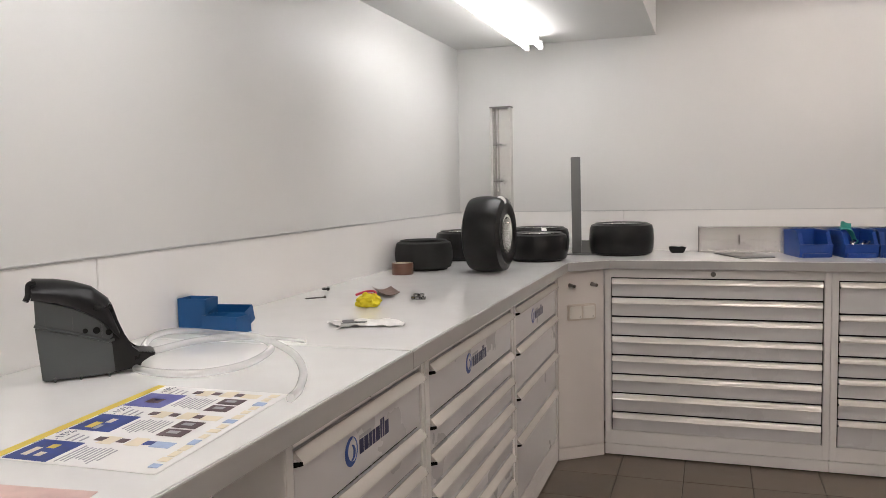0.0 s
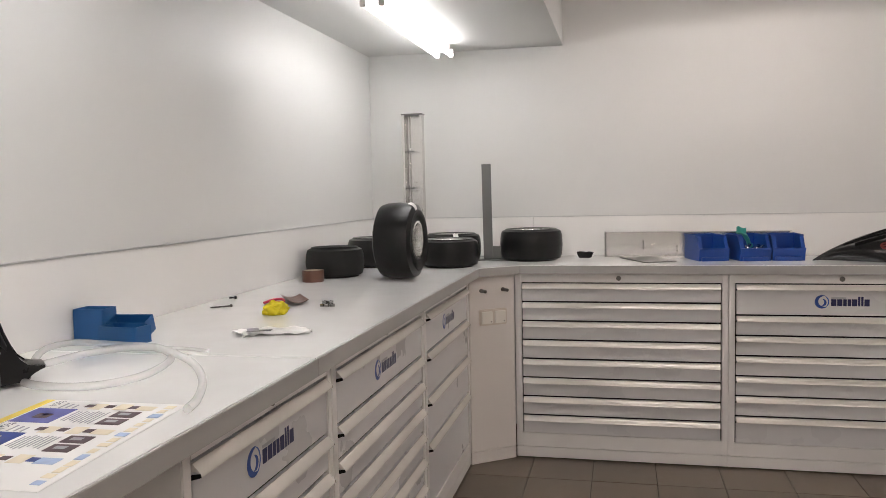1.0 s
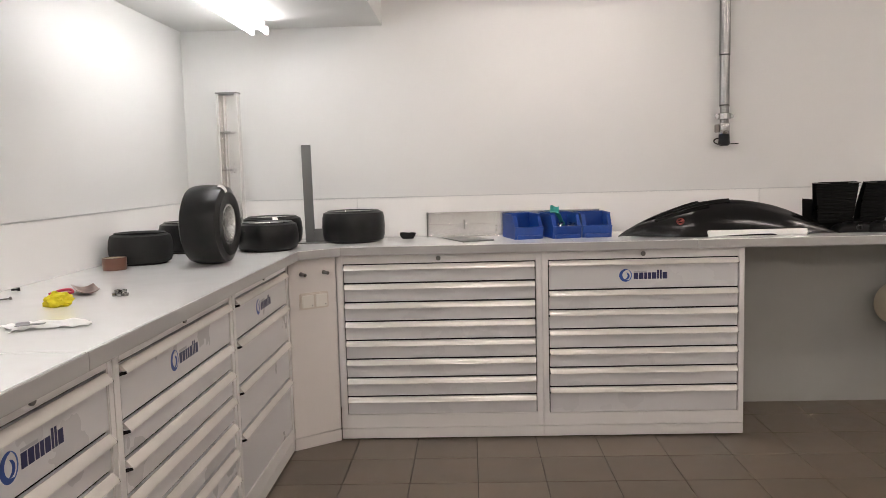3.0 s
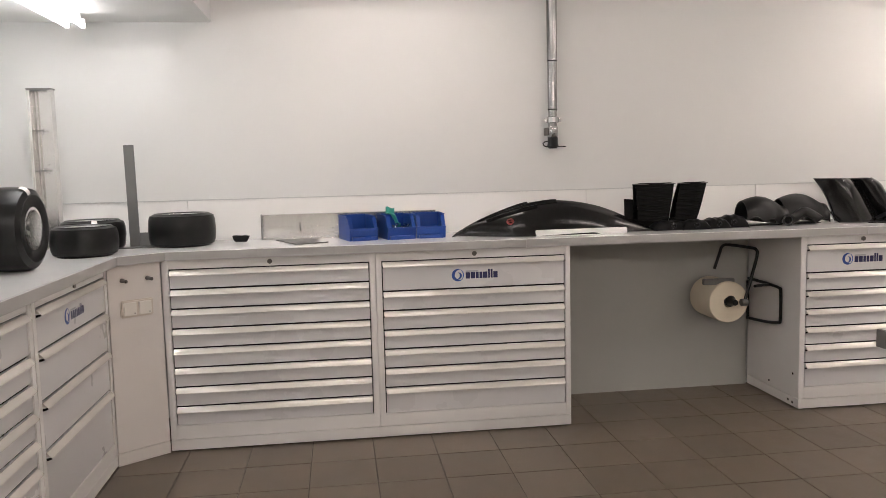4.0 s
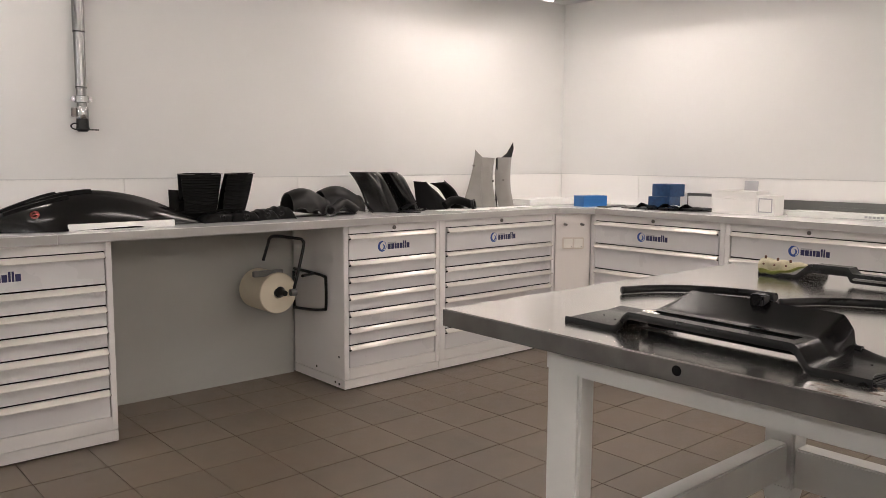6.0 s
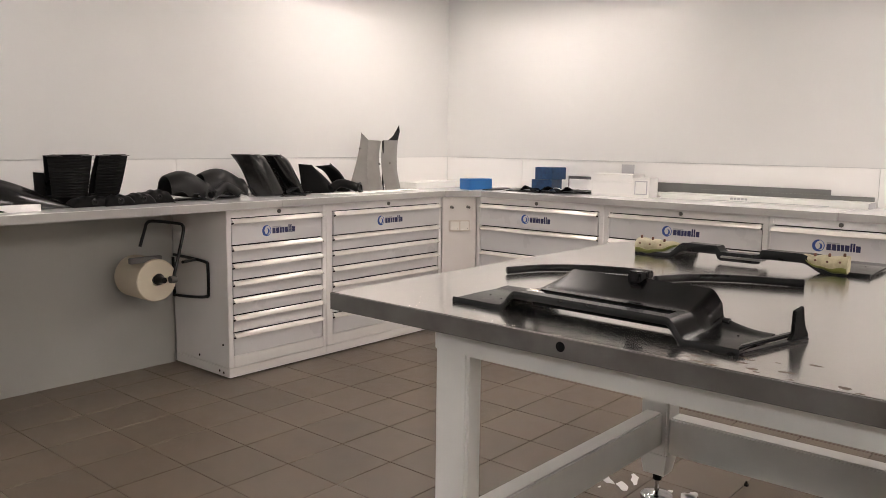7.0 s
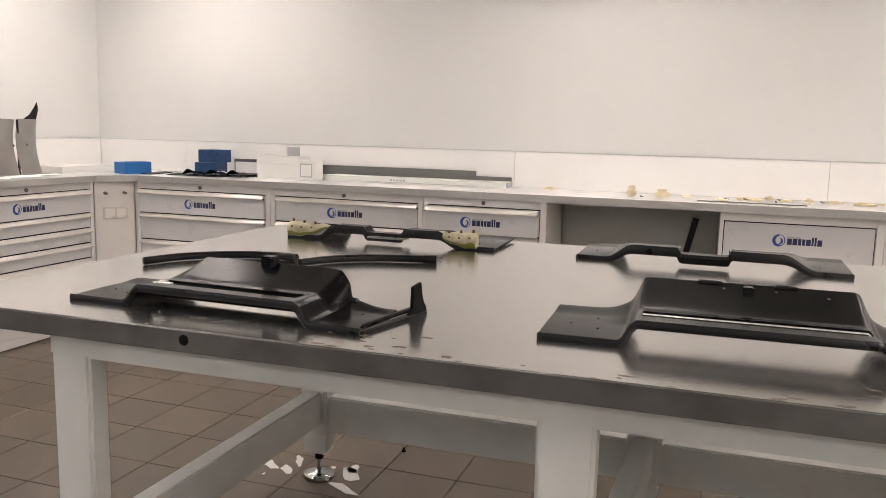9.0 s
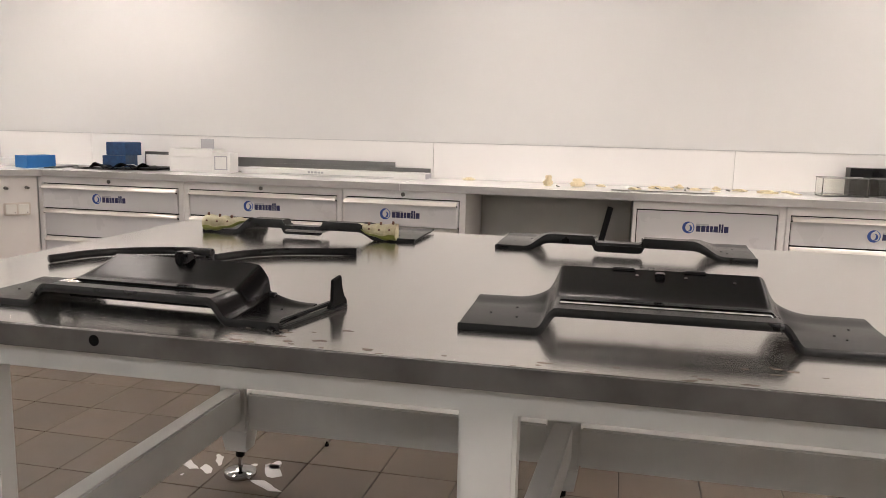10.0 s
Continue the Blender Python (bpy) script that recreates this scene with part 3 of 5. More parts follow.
# ---- things on the long bench ----
def tyre(m, r, w, rim_r, label, rubber=None, rim=True, sticker=None):
    """Local z is the axle; the tyre reaches from z = 0 to w."""
    t = thing("tyre", label, "tyre", m, "slick racing tyres")
    s = 0.028
    prof = [(rim_r, 0.06 * w), (rim_r + 0.012, 0.015 * w), (r * 0.80, 0.0), (r - s, 0.004), (r - s * 0.35, 0.012), (r - 0.003, 0.035), (r, w * 0.5), (r - 0.003, w - 0.035), (r - s * 0.35, w - 0.012), (r - s, w - 0.004), (r * 0.80, w), (rim_r + 0.012, 0.985 * w), (rim_r, 0.94 * w), (rim_r - 0.002 if rim else rim_r + 0.02, 0.5 * w)]
    part("casing", lathe(prof, 64, closed=True), rubber or RUBBER, t)
    if rim:
        rr = rim_r - 0.001
        prof = [(rr, 0.05 * w), (rr + 0.004, 0.03 * w), (rr - 0.006, 0.03 * w), (rr - 0.010, 0.12 * w), (rr - 0.020, 0.45 * w), (rr - 0.010, 0.86 * w), (rr - 0.006, 0.97 * w), (rr + 0.004, 0.97 * w), (rr, 0.95 * w)]
        rim_ob = part("rim", lathe(prof, 48, closed=True), ALLOY, t, "bare aluminium rim")
        hub = lathe([(0.022, 0.60 * w), (0.034, 0.61 * w), (0.036, 0.66 * w), (0.044, 0.66 * w), (0.046, 0.60 * w), (rr - 0.016, 0.50 * w), (rr - 0.016, 0.47 * w), (0.022, 0.50 * w)], 40, closed=True)
        part("disc", hub, DULL, rim_ob)
        part("hub_bore", lathe([(0, 0.53 * w), (0.0215, 0.53 * w), (0.0215, 0.55 * w)], 24), DARK, rim_ob, "dark hub opening")
        for k in range(10):
            a = 36 * k + 18
            part("spoke", box(0.042, rr - 0.012, -0.008, 0.008, 0.50 * w, 0.70 * w, 0.002, m=pose(0, 0, 0, 0, 0, a)), ALLOY, rim_ob)
        for k in range(5):
            a = 2 * math.pi * k / 5
            part("hole", lathe([(0, 0), (0.009, 0), (0.009, 0.003)], 14, m=pose(0.056 * math.cos(a), 0.056 * math.sin(a), 0.572 * w)), DARK, rim_ob, "dark bolt hole")
    if sticker is not None:
        a0 = radians(sticker)

        def f(u, v):
            rad = r - 0.03 + 0.03 * math.sin(v * math.pi / 2) + 0.0012
            z = w - 0.002 - 0.03 * (1 - math.cos(v * math.pi / 2)) + 0.0014
            a = a0 + (u - 0.5) * 0.18
            return rad * math.cos(a), rad * math.sin(a), z
        part("sticker", shell(f, 4, 6, 0.0008), PAPER, t, "white paper sticker")
    return t


tyre(pose(-1.10, 3.87, TOP), 0.134, 0.135, 0.088, "worn grey bare slick tyre lying on the white bench", RUBBER2, rim=False)
tyre(pose(-1.055, 4.36, TOP), 0.150, 0.150, 0.078, "black slick tyre lying at the back of the bench")
tyre(pose(-0.665, 4.345, TOP), 0.150, 0.140, 0.078, "black slick tyre lying flat behind the standing one")
tyre(pose(-0.72, 4.665, TOP), 0.158, 0.150, 0.078, "black slick tyre lying flat, white sticker on it", sticker=-70)
tyre(pose(-0.295, 4.725, TOP), 0.168, 0.168, 0.10, "black slick tyre with bright rim lying near the corner")
# standing on its tread, the axle level
ax = Vector((0.947, 0.32, 0)) * math.cos(radians(21)) + Vector((0.32, -0.947, 0)) * math.sin(radians(21))
ax.normalize()
up = Vector((0, 0, 1))
side = up.cross(ax)
stand = Matrix.Translation(Vector((-0.765, 3.80, TOP + 0.1665)) - ax * 0.085) @ Matrix((side, up, ax)).transposed().to_4x4()
tyre(stand, 0.167, 0.17, 0.082, "black slick tyre standing upright, aluminium rim, white sticker", sticker=104)

t = thing("tape_roll", "roll of brown adhesive tape standing on the bench", "tape", pose(-1.12, 3.65, TOP))
part("tape", lathe([(0.038, 0), (0.046, 0.0), (0.047, 0.002), (0.047, 0.048), (0.046, 0.05), (0.038, 0.05)], 40, closed=True), BROWN, t)
part("core", lathe([(0.035, 0.001), (0.0378, 0.001), (0.0378, 0.049), (0.035, 0.049)], 32, closed=True), ROLL, t, "cardboard core")

# upright channel, open to the room, with a cap
t = thing("steel_channel", "upright galvanised sheet steel channel with a dark cap", "steel post", pose(-0.942, 4.70, TOP))
part("back", box(-0.054, 0.054, 0.055, 0.0575, 0, 0.80), SHEET, t, smooth=False)
part("flange", box(-0.056, -0.0535, 0, 0.0575, 0, 0.80), SHEET, t, smooth=False)
part("flange", box(0.0535, 0.056, 0, 0.0575, 0, 0.80), SHEET, t, smooth=False)
part("lip", box(-0.0535, -0.043, 0, 0.002, 0, 0.80), SHEET, t, smooth=False)
part("lip", box(0.043, 0.0535, 0, 0.002, 0, 0.80), SHEET, t, smooth=False)
part("rib", box(-0.03, -0.024, 0.035, 0.055, 0, 0.80, 0.002), SHEET, t)
part("cap", box(-0.060, 0.060, -0.004, 0.062, 0.80, 0.808, 0.002), DULL, t, "dark steel cap")
for z in (0.60, 0.40):
    part("pin", tube([(-0.045, 0.01, z), (0.01, 0.01, z)], 0.0035, 8), DULL, t, "thin dark pin")
    part("pin", tube([(-0.024, 0.01, z - 0.015), (-0.024, 0.01, z + 0.015)], 0.003, 8), DULL, t)
for x in (0.008, 0.035):
    for z in (0.43, 0.385):
        part("rivet", lathe([(0, 0), (0.0035, 0), (0.003, 0.002), (0, 0.002)], 10, m=pose(x, 0.055, z, 90)), LOCK, t)

t = thing("flat_bar", "flat dark steel bar standing on a steel foot", "steel bar", pose(-0.525, 4.70, TOP))
part("base", box(-0.085, 0.16, -0.06, 0.06, 0, 0.005, 0.001), DULL, t)
part("bar", box(-0.026, 0.024, -0.004, 0.004, 0.005, 0.52, 0.001, m=pose(0, 0, 0, 0, -0.6, 0)), DULL, t)
part("bracket", box(0.0245, 0.125, -0.003, 0.003, 0.005, 0.075, 0.001), DULL, t)

# small things in front
t = thing("yellow_rag", "crumpled yellow cleaning rag on the bench", "rag", pose(-0.882, 2.745, TOP))
b = bmesh.new()
bmesh.ops.create_icosphere(b, subdivisions=4, radius=1)
for v in b.verts:
    n = noise.noise(v.co * 2.2) * 0.35 + noise.noise(v.co * 5.5) * 0.22 + noise.noise(v.co * 12) * 0.06
    p = v.co * (1 + n)
    v.co = (p.x * 0.039, p.y * 0.032, max(0.0005, 0.016 + p.z * 0.026))
part("cloth", b, YELLOW, t, angle=80)
t = thing("pink_clip", "small pink plastic clip lying behind the rag", "clip", pose(-1.0, 2.98, TOP, 0, 0, 20))
part("clip", tube(spline([(-0.03, -0.01, 0.005), (0, 0.012, 0.012), (0.03, 0.008, 0.014), (0.038, -0.004, 0.006), (0.01, -0.008, 0.006)], 6), 0.0045, 8), PINK, t)
t = thing("sandpaper", "curled brown sheet of sandpaper on the bench", "sandpaper", pose(-0.95, 3.04, TOP))
part("sheet", shell(lambda u, v: (-0.086 + 0.113 * (1 - u) * 0 + (0.113 * u) + 0.068 * v, 0.084 - 0.191 * u + 0.02 * v, 0.003 + 0.012 * (2 * v - 1) ** 2 + 0.006 * u * u), 10, 10, 0.001), BROWN, t)
t = thing("hex_nuts", "little pile of steel nuts on the bench", "nuts", pose(-0.778, 2.925, TOP))
for x, y, z, a in ((-0.017, 0, 0, 0), (0.0, -0.006, 0, 20), (0.017, 0.002, 0, 40), (-0.008, 0.001, 0.0105, 10), (0.011, 0.003, 0.0105, 30)):
    part("nut", lathe([(0.0045, 0), (0.009, 0), (0.0095, 0.002), (0.0095, 0.008), (0.009, 0.010), (0.0045, 0.010)], 6, closed=True, m=pose(x, y, z, 0, 0, a)), GALV, t)
t = thing("long_screw", "long steel screw lying on the bench", "screw", pose(-1.142, 2.873, TOP + 0.0035, 0, 90, 45))
part("shank", lathe([(0.0, -0.037), (0.0026, -0.028), (0.0026, 0.034)], 10), LOCK, t)
part("head", lathe([(0.0034, 0.034), (0.0062, 0.035), (0.006, 0.039), (0.003, 0.041)], 12), LOCK, t)
t = thing("black_bolt", "short black bolt lying on the bench", "bolt", pose(-1.205, 3.08, TOP + 0.006, 0, 90, 30))
part("shank", lathe([(0.0035, -0.012), (0.0035, 0.006)], 10), PLASTIC, t)
part("head", lathe([(0.006, 0.006), (0.006, 0.014), (0.005, 0.015)], 12), PLASTIC, t)
t = thing("tissue", "crumpled white tissue lying on the bench", "tissue", pose(-0.752, 2.432, TOP, 0, 0, 34))
part("sheet", shell(lambda u, v: (-0.09 + 0.18 * u + 0.012 * math.sin(6 * v), -0.055 + 0.11 * v + 0.018 * math.sin(5 * u), 0.003 + 0.010 * abs(noise.noise((u * 5, v * 5, 0))) + 0.006 * math.exp(-30 * (v - 0.62) ** 2)), 24, 16, 0.0008), PAPER, t, angle=60)
t = thing("scraper_blade", "small grey scraper blade on a white tissue", "blade", pose(-0.765, 2.385, TOP + 0.012, 0, 0, 30))
part("blade", prism([(-0.035, -0.008), (0.03, -0.014), (0.036, 0.004), (-0.02, 0.014)], 0.002, 0.0035, 0.0004), DULL, t)
part("grip", box(-0.032, 0.0, -0.008, 0.008, 0.0035, 0.011, 0.002), INKG, t, "grey grip")


def tray(name, w, d, h, m, label, material=None):
    t = thing(name, label, "tray", m, "small blue trays")
    g = 0.003
    b = prism([(-w / 2, -d / 2), (w / 2, -d / 2), (w / 2, d / 2), (-w / 2, d / 2)], 0, g)
    mt = material or TRAY
    part("floor", b, mt, t)
    for x0, x1, y0, y1 in ((-w / 2, w / 2, -d / 2, -d / 2 + g), (-w / 2, w / 2, d / 2 - g, d / 2), (-w / 2, -w / 2 + g, -d / 2 + g, d / 2 - g), (w / 2 - g, w / 2, -d / 2 + g, d / 2 - g)):
        part("side", box(x0, x1, y0, y1, g, h, 0.001), mt, t)
    return t


tray("blue_tray", 0.088, 0.066, 0.082, pose(-1.211, 2.312, TOP, 0, 0, 2), "tall open blue plastic tray by the splashback")
tray("blue_tray", 0.118, 0.062, 0.046, pose(-1.082, 2.255, TOP, 0, 0, -7), "low open blue plastic tray on the bench")
tray("blue_tray", 0.110, 0.052, 0.045, pose(-1.105, 2.322, TOP + 0.012, 18, 0, 6), "low blue tray leaning tilted behind another")

# clear hose in loops
t = thing("clear_hose", "coil of clear plastic hose lying on the bench", "hose")
z = TOP + 0.008
pts = spline([(-1.03, 1.84, z), (-0.99, 1.79, z), (-0.90, 1.77, z), (-0.82, 1.80, z), (-0.785, 1.90, z), (-0.815, 2.04, z + 0.006), (-0.91, 2.10, z + 0.014), (-1.01, 2.03, z + 0.014), (-1.06, 1.92, z + 0.008), (-1.13, 1.98, z), (-1.21, 2.12, z), (-1.19, 2.20, z), (-1.04, 2.185, z), (-0.94, 2.14, z + 0.008), (-0.85, 2.07, z + 0.016), (-0.72, 1.965, z + 0.012), (-0.63, 1.85, z + 0.004), (-0.571, 1.727, z), (-0.552, 1.66, z)], 8)
part("hose", tube(pts, 0.0085, 12), HOSE, t)
t = thing("clear_tube_end", "short offcut of clear plastic tube on the bench", "hose")
part("hose", tube(spline([(-0.94, 2.174, z - 0.003), (-0.86, 2.175, z - 0.003), (-0.79, 2.155, z - 0.003)], 6), 0.005, 8), HOSE, t)


def between(knots, u):
    """The place at u, 0 to 1, along a line of points in x and z."""
    k = min(len(knots) - 2, int(u * (len(knots) - 1)))
    w = u * (len(knots) - 1) - k
    return Vector(knots[k]).lerp(Vector(knots[k + 1]), w)


def housing():
    """A dark grey moulded housing with a curved top and a black flared mouth."""
    t = thing("plastic_housing", "dark grey moulded plastic intake housing with black mouth", "plastic part", pose(-1.112, 1.659, TOP, 0, 0, 45))
    # side outlines in x, z; drawn along y
    turn = Matrix(((1, 0, 0, 0), (0, 0, 1, 0), (0, 1, 0, 0), (0, 0, 0, 1)))
    part("base", prism([(0.0, 0.003), (0.136, 0.006), (0.132, 0.070), (0.126, 0.074), (-0.009, 0.116)], 0.0, 0.10, 0.003, m=turn), GREYP, t)
    part("upper_body", prism([(-0.007, 0.112), (0.124, 0.072), (0.138, 0.085), (0.104, 0.125), (0.06, 0.147), (-0.008, 0.172)], 0.007, 0.094, 0.003, m=turn), GREYP, t)
    part("seam", tube([(-0.010, 0.0, 0.118), (0.08, 0.0, 0.090), (0.124, 0.0, 0.074), (0.137, 0.002, 0.076)], 0.003, 8), GREYP, t)
    for x, z0, z1 in ((0.008, 0.112, 0.168), (0.062, 0.096, 0.147), (0.116, 0.080, 0.116)):
        part("rib", box(x - 0.002, x + 0.002, 0.0005, 0.009, z0, z1, 0.001), GREYP, t)
    low = [(-0.013, 0.170), (0.028, 0.163), (0.066, 0.148), (0.104, 0.126), (0.130, 0.100), (0.148, 0.078)]
    high = [(-0.010, 0.209), (0.030, 0.206), (0.064, 0.199), (0.100, 0.186), (0.132, 0.158), (0.149, 0.098)]

    def top(u, v):
        e, r = between(low, u), between(high, u)
        k = math.sin(math.pi * v) ** 0.55 if 0 < v < 1 else 0.0
        crease = 0.004 * math.exp(-((v - 0.2) / 0.06) ** 2) * step(0.3, 0.8, u)
        return e.x + (r.x - e.x) * k, -0.005 + 0.112 * v - 0.006 * k * (0.5 - v), e.y + (r.y - e.y) * k - crease
    part("cover", shell(top, 30, 26, 0.003), PLASTIC, t, "black rounded bulging cover")
    part("hook", tube(spline([(-0.004, 0.01, 0.203), (-0.015, 0.004, 0.200), (-0.017, 0.0, 0.180), (-0.022, -0.004, 0.169)], 5), 0.006, 8), PLASTIC, t)
    for x, z, r in ((0.083, 0.099, 0.005), (0.104, 0.098, 0.007), (0.127, 0.092, 0.006)):
        part("hole", lathe([(0, 0), (r, 0), (r, 0.004)], 16, m=pose(x, 0.0065, z, 90)), DARK, t, "dark round hole")
    part("mouth", prism([(0.130, 0.004), (0.184, 0.010), (0.190, 0.024), (0.219, 0.034), (0.219, 0.039), (0.184, 0.041), (0.170, 0.054), (0.159, 0.074), (0.147, 0.112), (0.136, 0.150), (0.128, 0.150)], 0.012, 0.09, 0.003, m=turn), PLASTIC, t, "black flared mouth")
    for x in (0.02, 0.068, 0.122):
        part("foot", box(x, x + 0.005, -0.004, 0.004, -0.0, 0.010, 0.001), GREYP, t)


housing()
t = thing("black_bracket", "black moulded plastic bracket at the bench edge", "plastic part", pose(-1.04, 1.40, TOP, 0, 0, 25))
part("bracket", prism([(-0.03, 0), (0.02, 0), (0.026, 0.03), (0.022, 0.06), (0.03, 0.09), (-0.01, 0.085), (-0.03, 0.05)], -0.03, 0.03, 0.004, m=Matrix(((1, 0, 0, 0), (0, 0, 1, 0), (0, 1, 0, 0), (0, 0, 0, 1)))), PLASTIC, t)

# printed flyer
c0, cu, cv = Vector((-0.869, 1.703, TOP + 0.0006)), Vector((0.288, 0.006, 0)), Vector((0.033, -0.42, 0))
t = thing("flyer", "large printed sales flyer lying on the bench", "flyer", Matrix.Translation(c0))


def flat(name, u0, u1, v0, v1, material, h=0.0012, label=""):
    pts = [(cu * u + cv * v) for u, v in ((u0, v0), (u1, v0), (u1, v1), (u0, v1))]
    return part(name, prism([(p.x, p.y) for p in pts][::-1], h - 0.0006, h), material, t, label, smooth=False)


flat("sheet", 0, 1, 0, 1, PAPER, 0.0006)
flat("print_stripe", 0.0, 0.06, 0.0, 1, INKY, label="yellow margin")
rs = random.Random(21)
for k in range(5):
    flat("text_line", 0.066, 0.072, 0.30 + 0.02 * k + 0.1 * k, 0.36 + 0.12 * k, INKG, 0.0010)
for n, v in enumerate((0.13, 0.46, 0.79)):
    flat("picture", 0.08, 0.35, v, v + 0.20, (INKP, INKB, INKB)[n], label="dark blue picture")
    for u0, u1, a, b, mt in (((0.17, 0.27, 0.08, 0.14, INKD), (0.20, 0.24, 0.05, 0.11, INKP)), ((0.15, 0.20, 0.10, 0.17, INKY), (0.21, 0.25, 0.05, 0.10, INKC), (0.21, 0.24, 0.13, 0.18, INKG)), ((0.14, 0.18, 0.08, 0.16, INKC), (0.20, 0.25, 0.04, 0.08, INKY), (0.22, 0.26, 0.12, 0.16, INKC)))[n]:
        flat("picture_detail", u0, u1, v + a, v + b, mt, 0.0016)
    for k in range(3):
        flat("text_line", 0.20 + 0.045 * k, 0.212 + 0.045 * k, v - 0.085 + 0.01 * k, v - 0.012, INKG)
    for k in range(9):
        flat("text_line", 0.385 + 0.026 * k, 0.393 + 0.026 * k, v + 0.02 + rs.uniform(0, 0.02), v + 0.19 - rs.uniform(0, 0.05), INKG)
    flat("tint", 0.40, 0.49, v - 0.09, v - 0.01, INKC, 0.0010)
    flat("tint", 0.57, 0.66, v - 0.10, v - 0.015, INKC, 0.0010)
    flat("tint", 0.72, 0.84, v - 0.08, v - 0.02, INKS if n == 2 else INKC, 0.0010)
    for u in (0.36, 0.50, 0.665):
        flat("picture", u, u + 0.055, v - 0.075, v - 0.035, INKB if u > 0.6 and n == 2 else INKD, 0.0014)
    if n < 2:
        for a in (0.0, 0.10):
            flat("picture", 0.645, 0.80, v + a + 0.01, v + a + 0.09, INKD, 0.0014)
            flat("picture_detail", 0.68, 0.75, v + a + 0.03, v + a + 0.06, INKG, 0.0017)
    cur = bpy.data.curves.new("lettering", "FONT")
    cur.body, cur.size = "-15%", 0.023
    me = bpy.data.meshes.new_from_object(bpy.data.objects.new("tmp", cur))
    me.materials.append(NAVY)
    o = new("lettering", me)
    o.parent = t
    p = cu * 0.165 + cv * (v - 0.006)
    o.matrix_basis = Matrix.Translation((p.x, p.y, 0.0014)) @ Matrix.Rotation(math.atan2(-cv.y, -cv.x), 4, "Z")
for k in range(15):
    v0 = 0.03 + 0.063 * k
    flat("tint", 0.885 + rs.uniform(0, 0.02), 0.96 - rs.uniform(0, 0.02), v0, v0 + rs.uniform(0.035, 0.055), INKS if k % 4 == 2 else INKC, 0.0012)
t = thing("pink_leaflet", "pale pink leaflet at the edge of the bench", "leaflet", pose(-0.66, 1.08, TOP))
part("sheet", prism([(-0.06, -0.13), (0.13, -0.12), (0.08, 0.14), (-0.11, 0.12)], 0.0003, 0.001), mat("pink_print", (0.72, 0.52, 0.48), 0.7, var=0.2, scale=30), t)


# ---- things on the north worktop ----
t = thing("black_clip", "small black plastic clamp on the worktop", "clamp", pose(-0.012, 4.825, TOP))
part("body", prism([(-0.04, 0.012), (-0.03, 0.0), (0.03, 0.0), (0.038, 0.014), (0.046, 0.032), (0.036, 0.03), (0.02, 0.036), (0.004, 0.03), (-0.02, 0.036), (-0.046, 0.034)], -0.015, 0.015, 0.002, m=Matrix(((1, 0, 0, 0), (0, 0, 1, 0), (0, 1, 0, 0), (0, 0, 0, 1)))), PLASTIC, t)
t = thing("steel_plate", "thin square steel plate lying on the worktop", "steel plate")
part("plate", prism([(0.171, 4.80), (0.293, 4.50), (0.452, 4.575), (0.335, 4.85)], TOP + 0.0005, TOP + 0.006, 0.001), DULL, t)

t = thing("steel_channel", "galvanised sheet steel channel lying against the splashback", "steel channel", pose(0.095, 4.86, TOP))
part("back", box(0, 0.95, 0.045, 0.047, 0, 0.135), SHEET, t, smooth=False)
part("flange", box(0, 0.95, 0, 0.047, 0.133, 0.136), SHEET, t, smooth=False)
part("flange", box(0, 0.95, 0, 0.047, 0, 0.003), SHEET, t, smooth=False)
part("rib", box(0.002, 0.95, 0.03, 0.045, 0.062, 0.068, 0.002), SHEET, t)
part("end_cap", box(-0.004, 0, -0.004, 0.05, 0, 0.139, 0.001), DULL, t, "dark steel cap")
part("pin", box(0.20, 0.204, 0.028, 0.045, 0.04, 0.09, 0.001), DULL, t)
for z in (0.03, 0.055):
    part("rivet", lathe([(0, 0), (0.004, 0), (0.003, 0.002), (0, 0.002)], 10, m=pose(0.38, 0.045, z, 90)), LOCK, t)


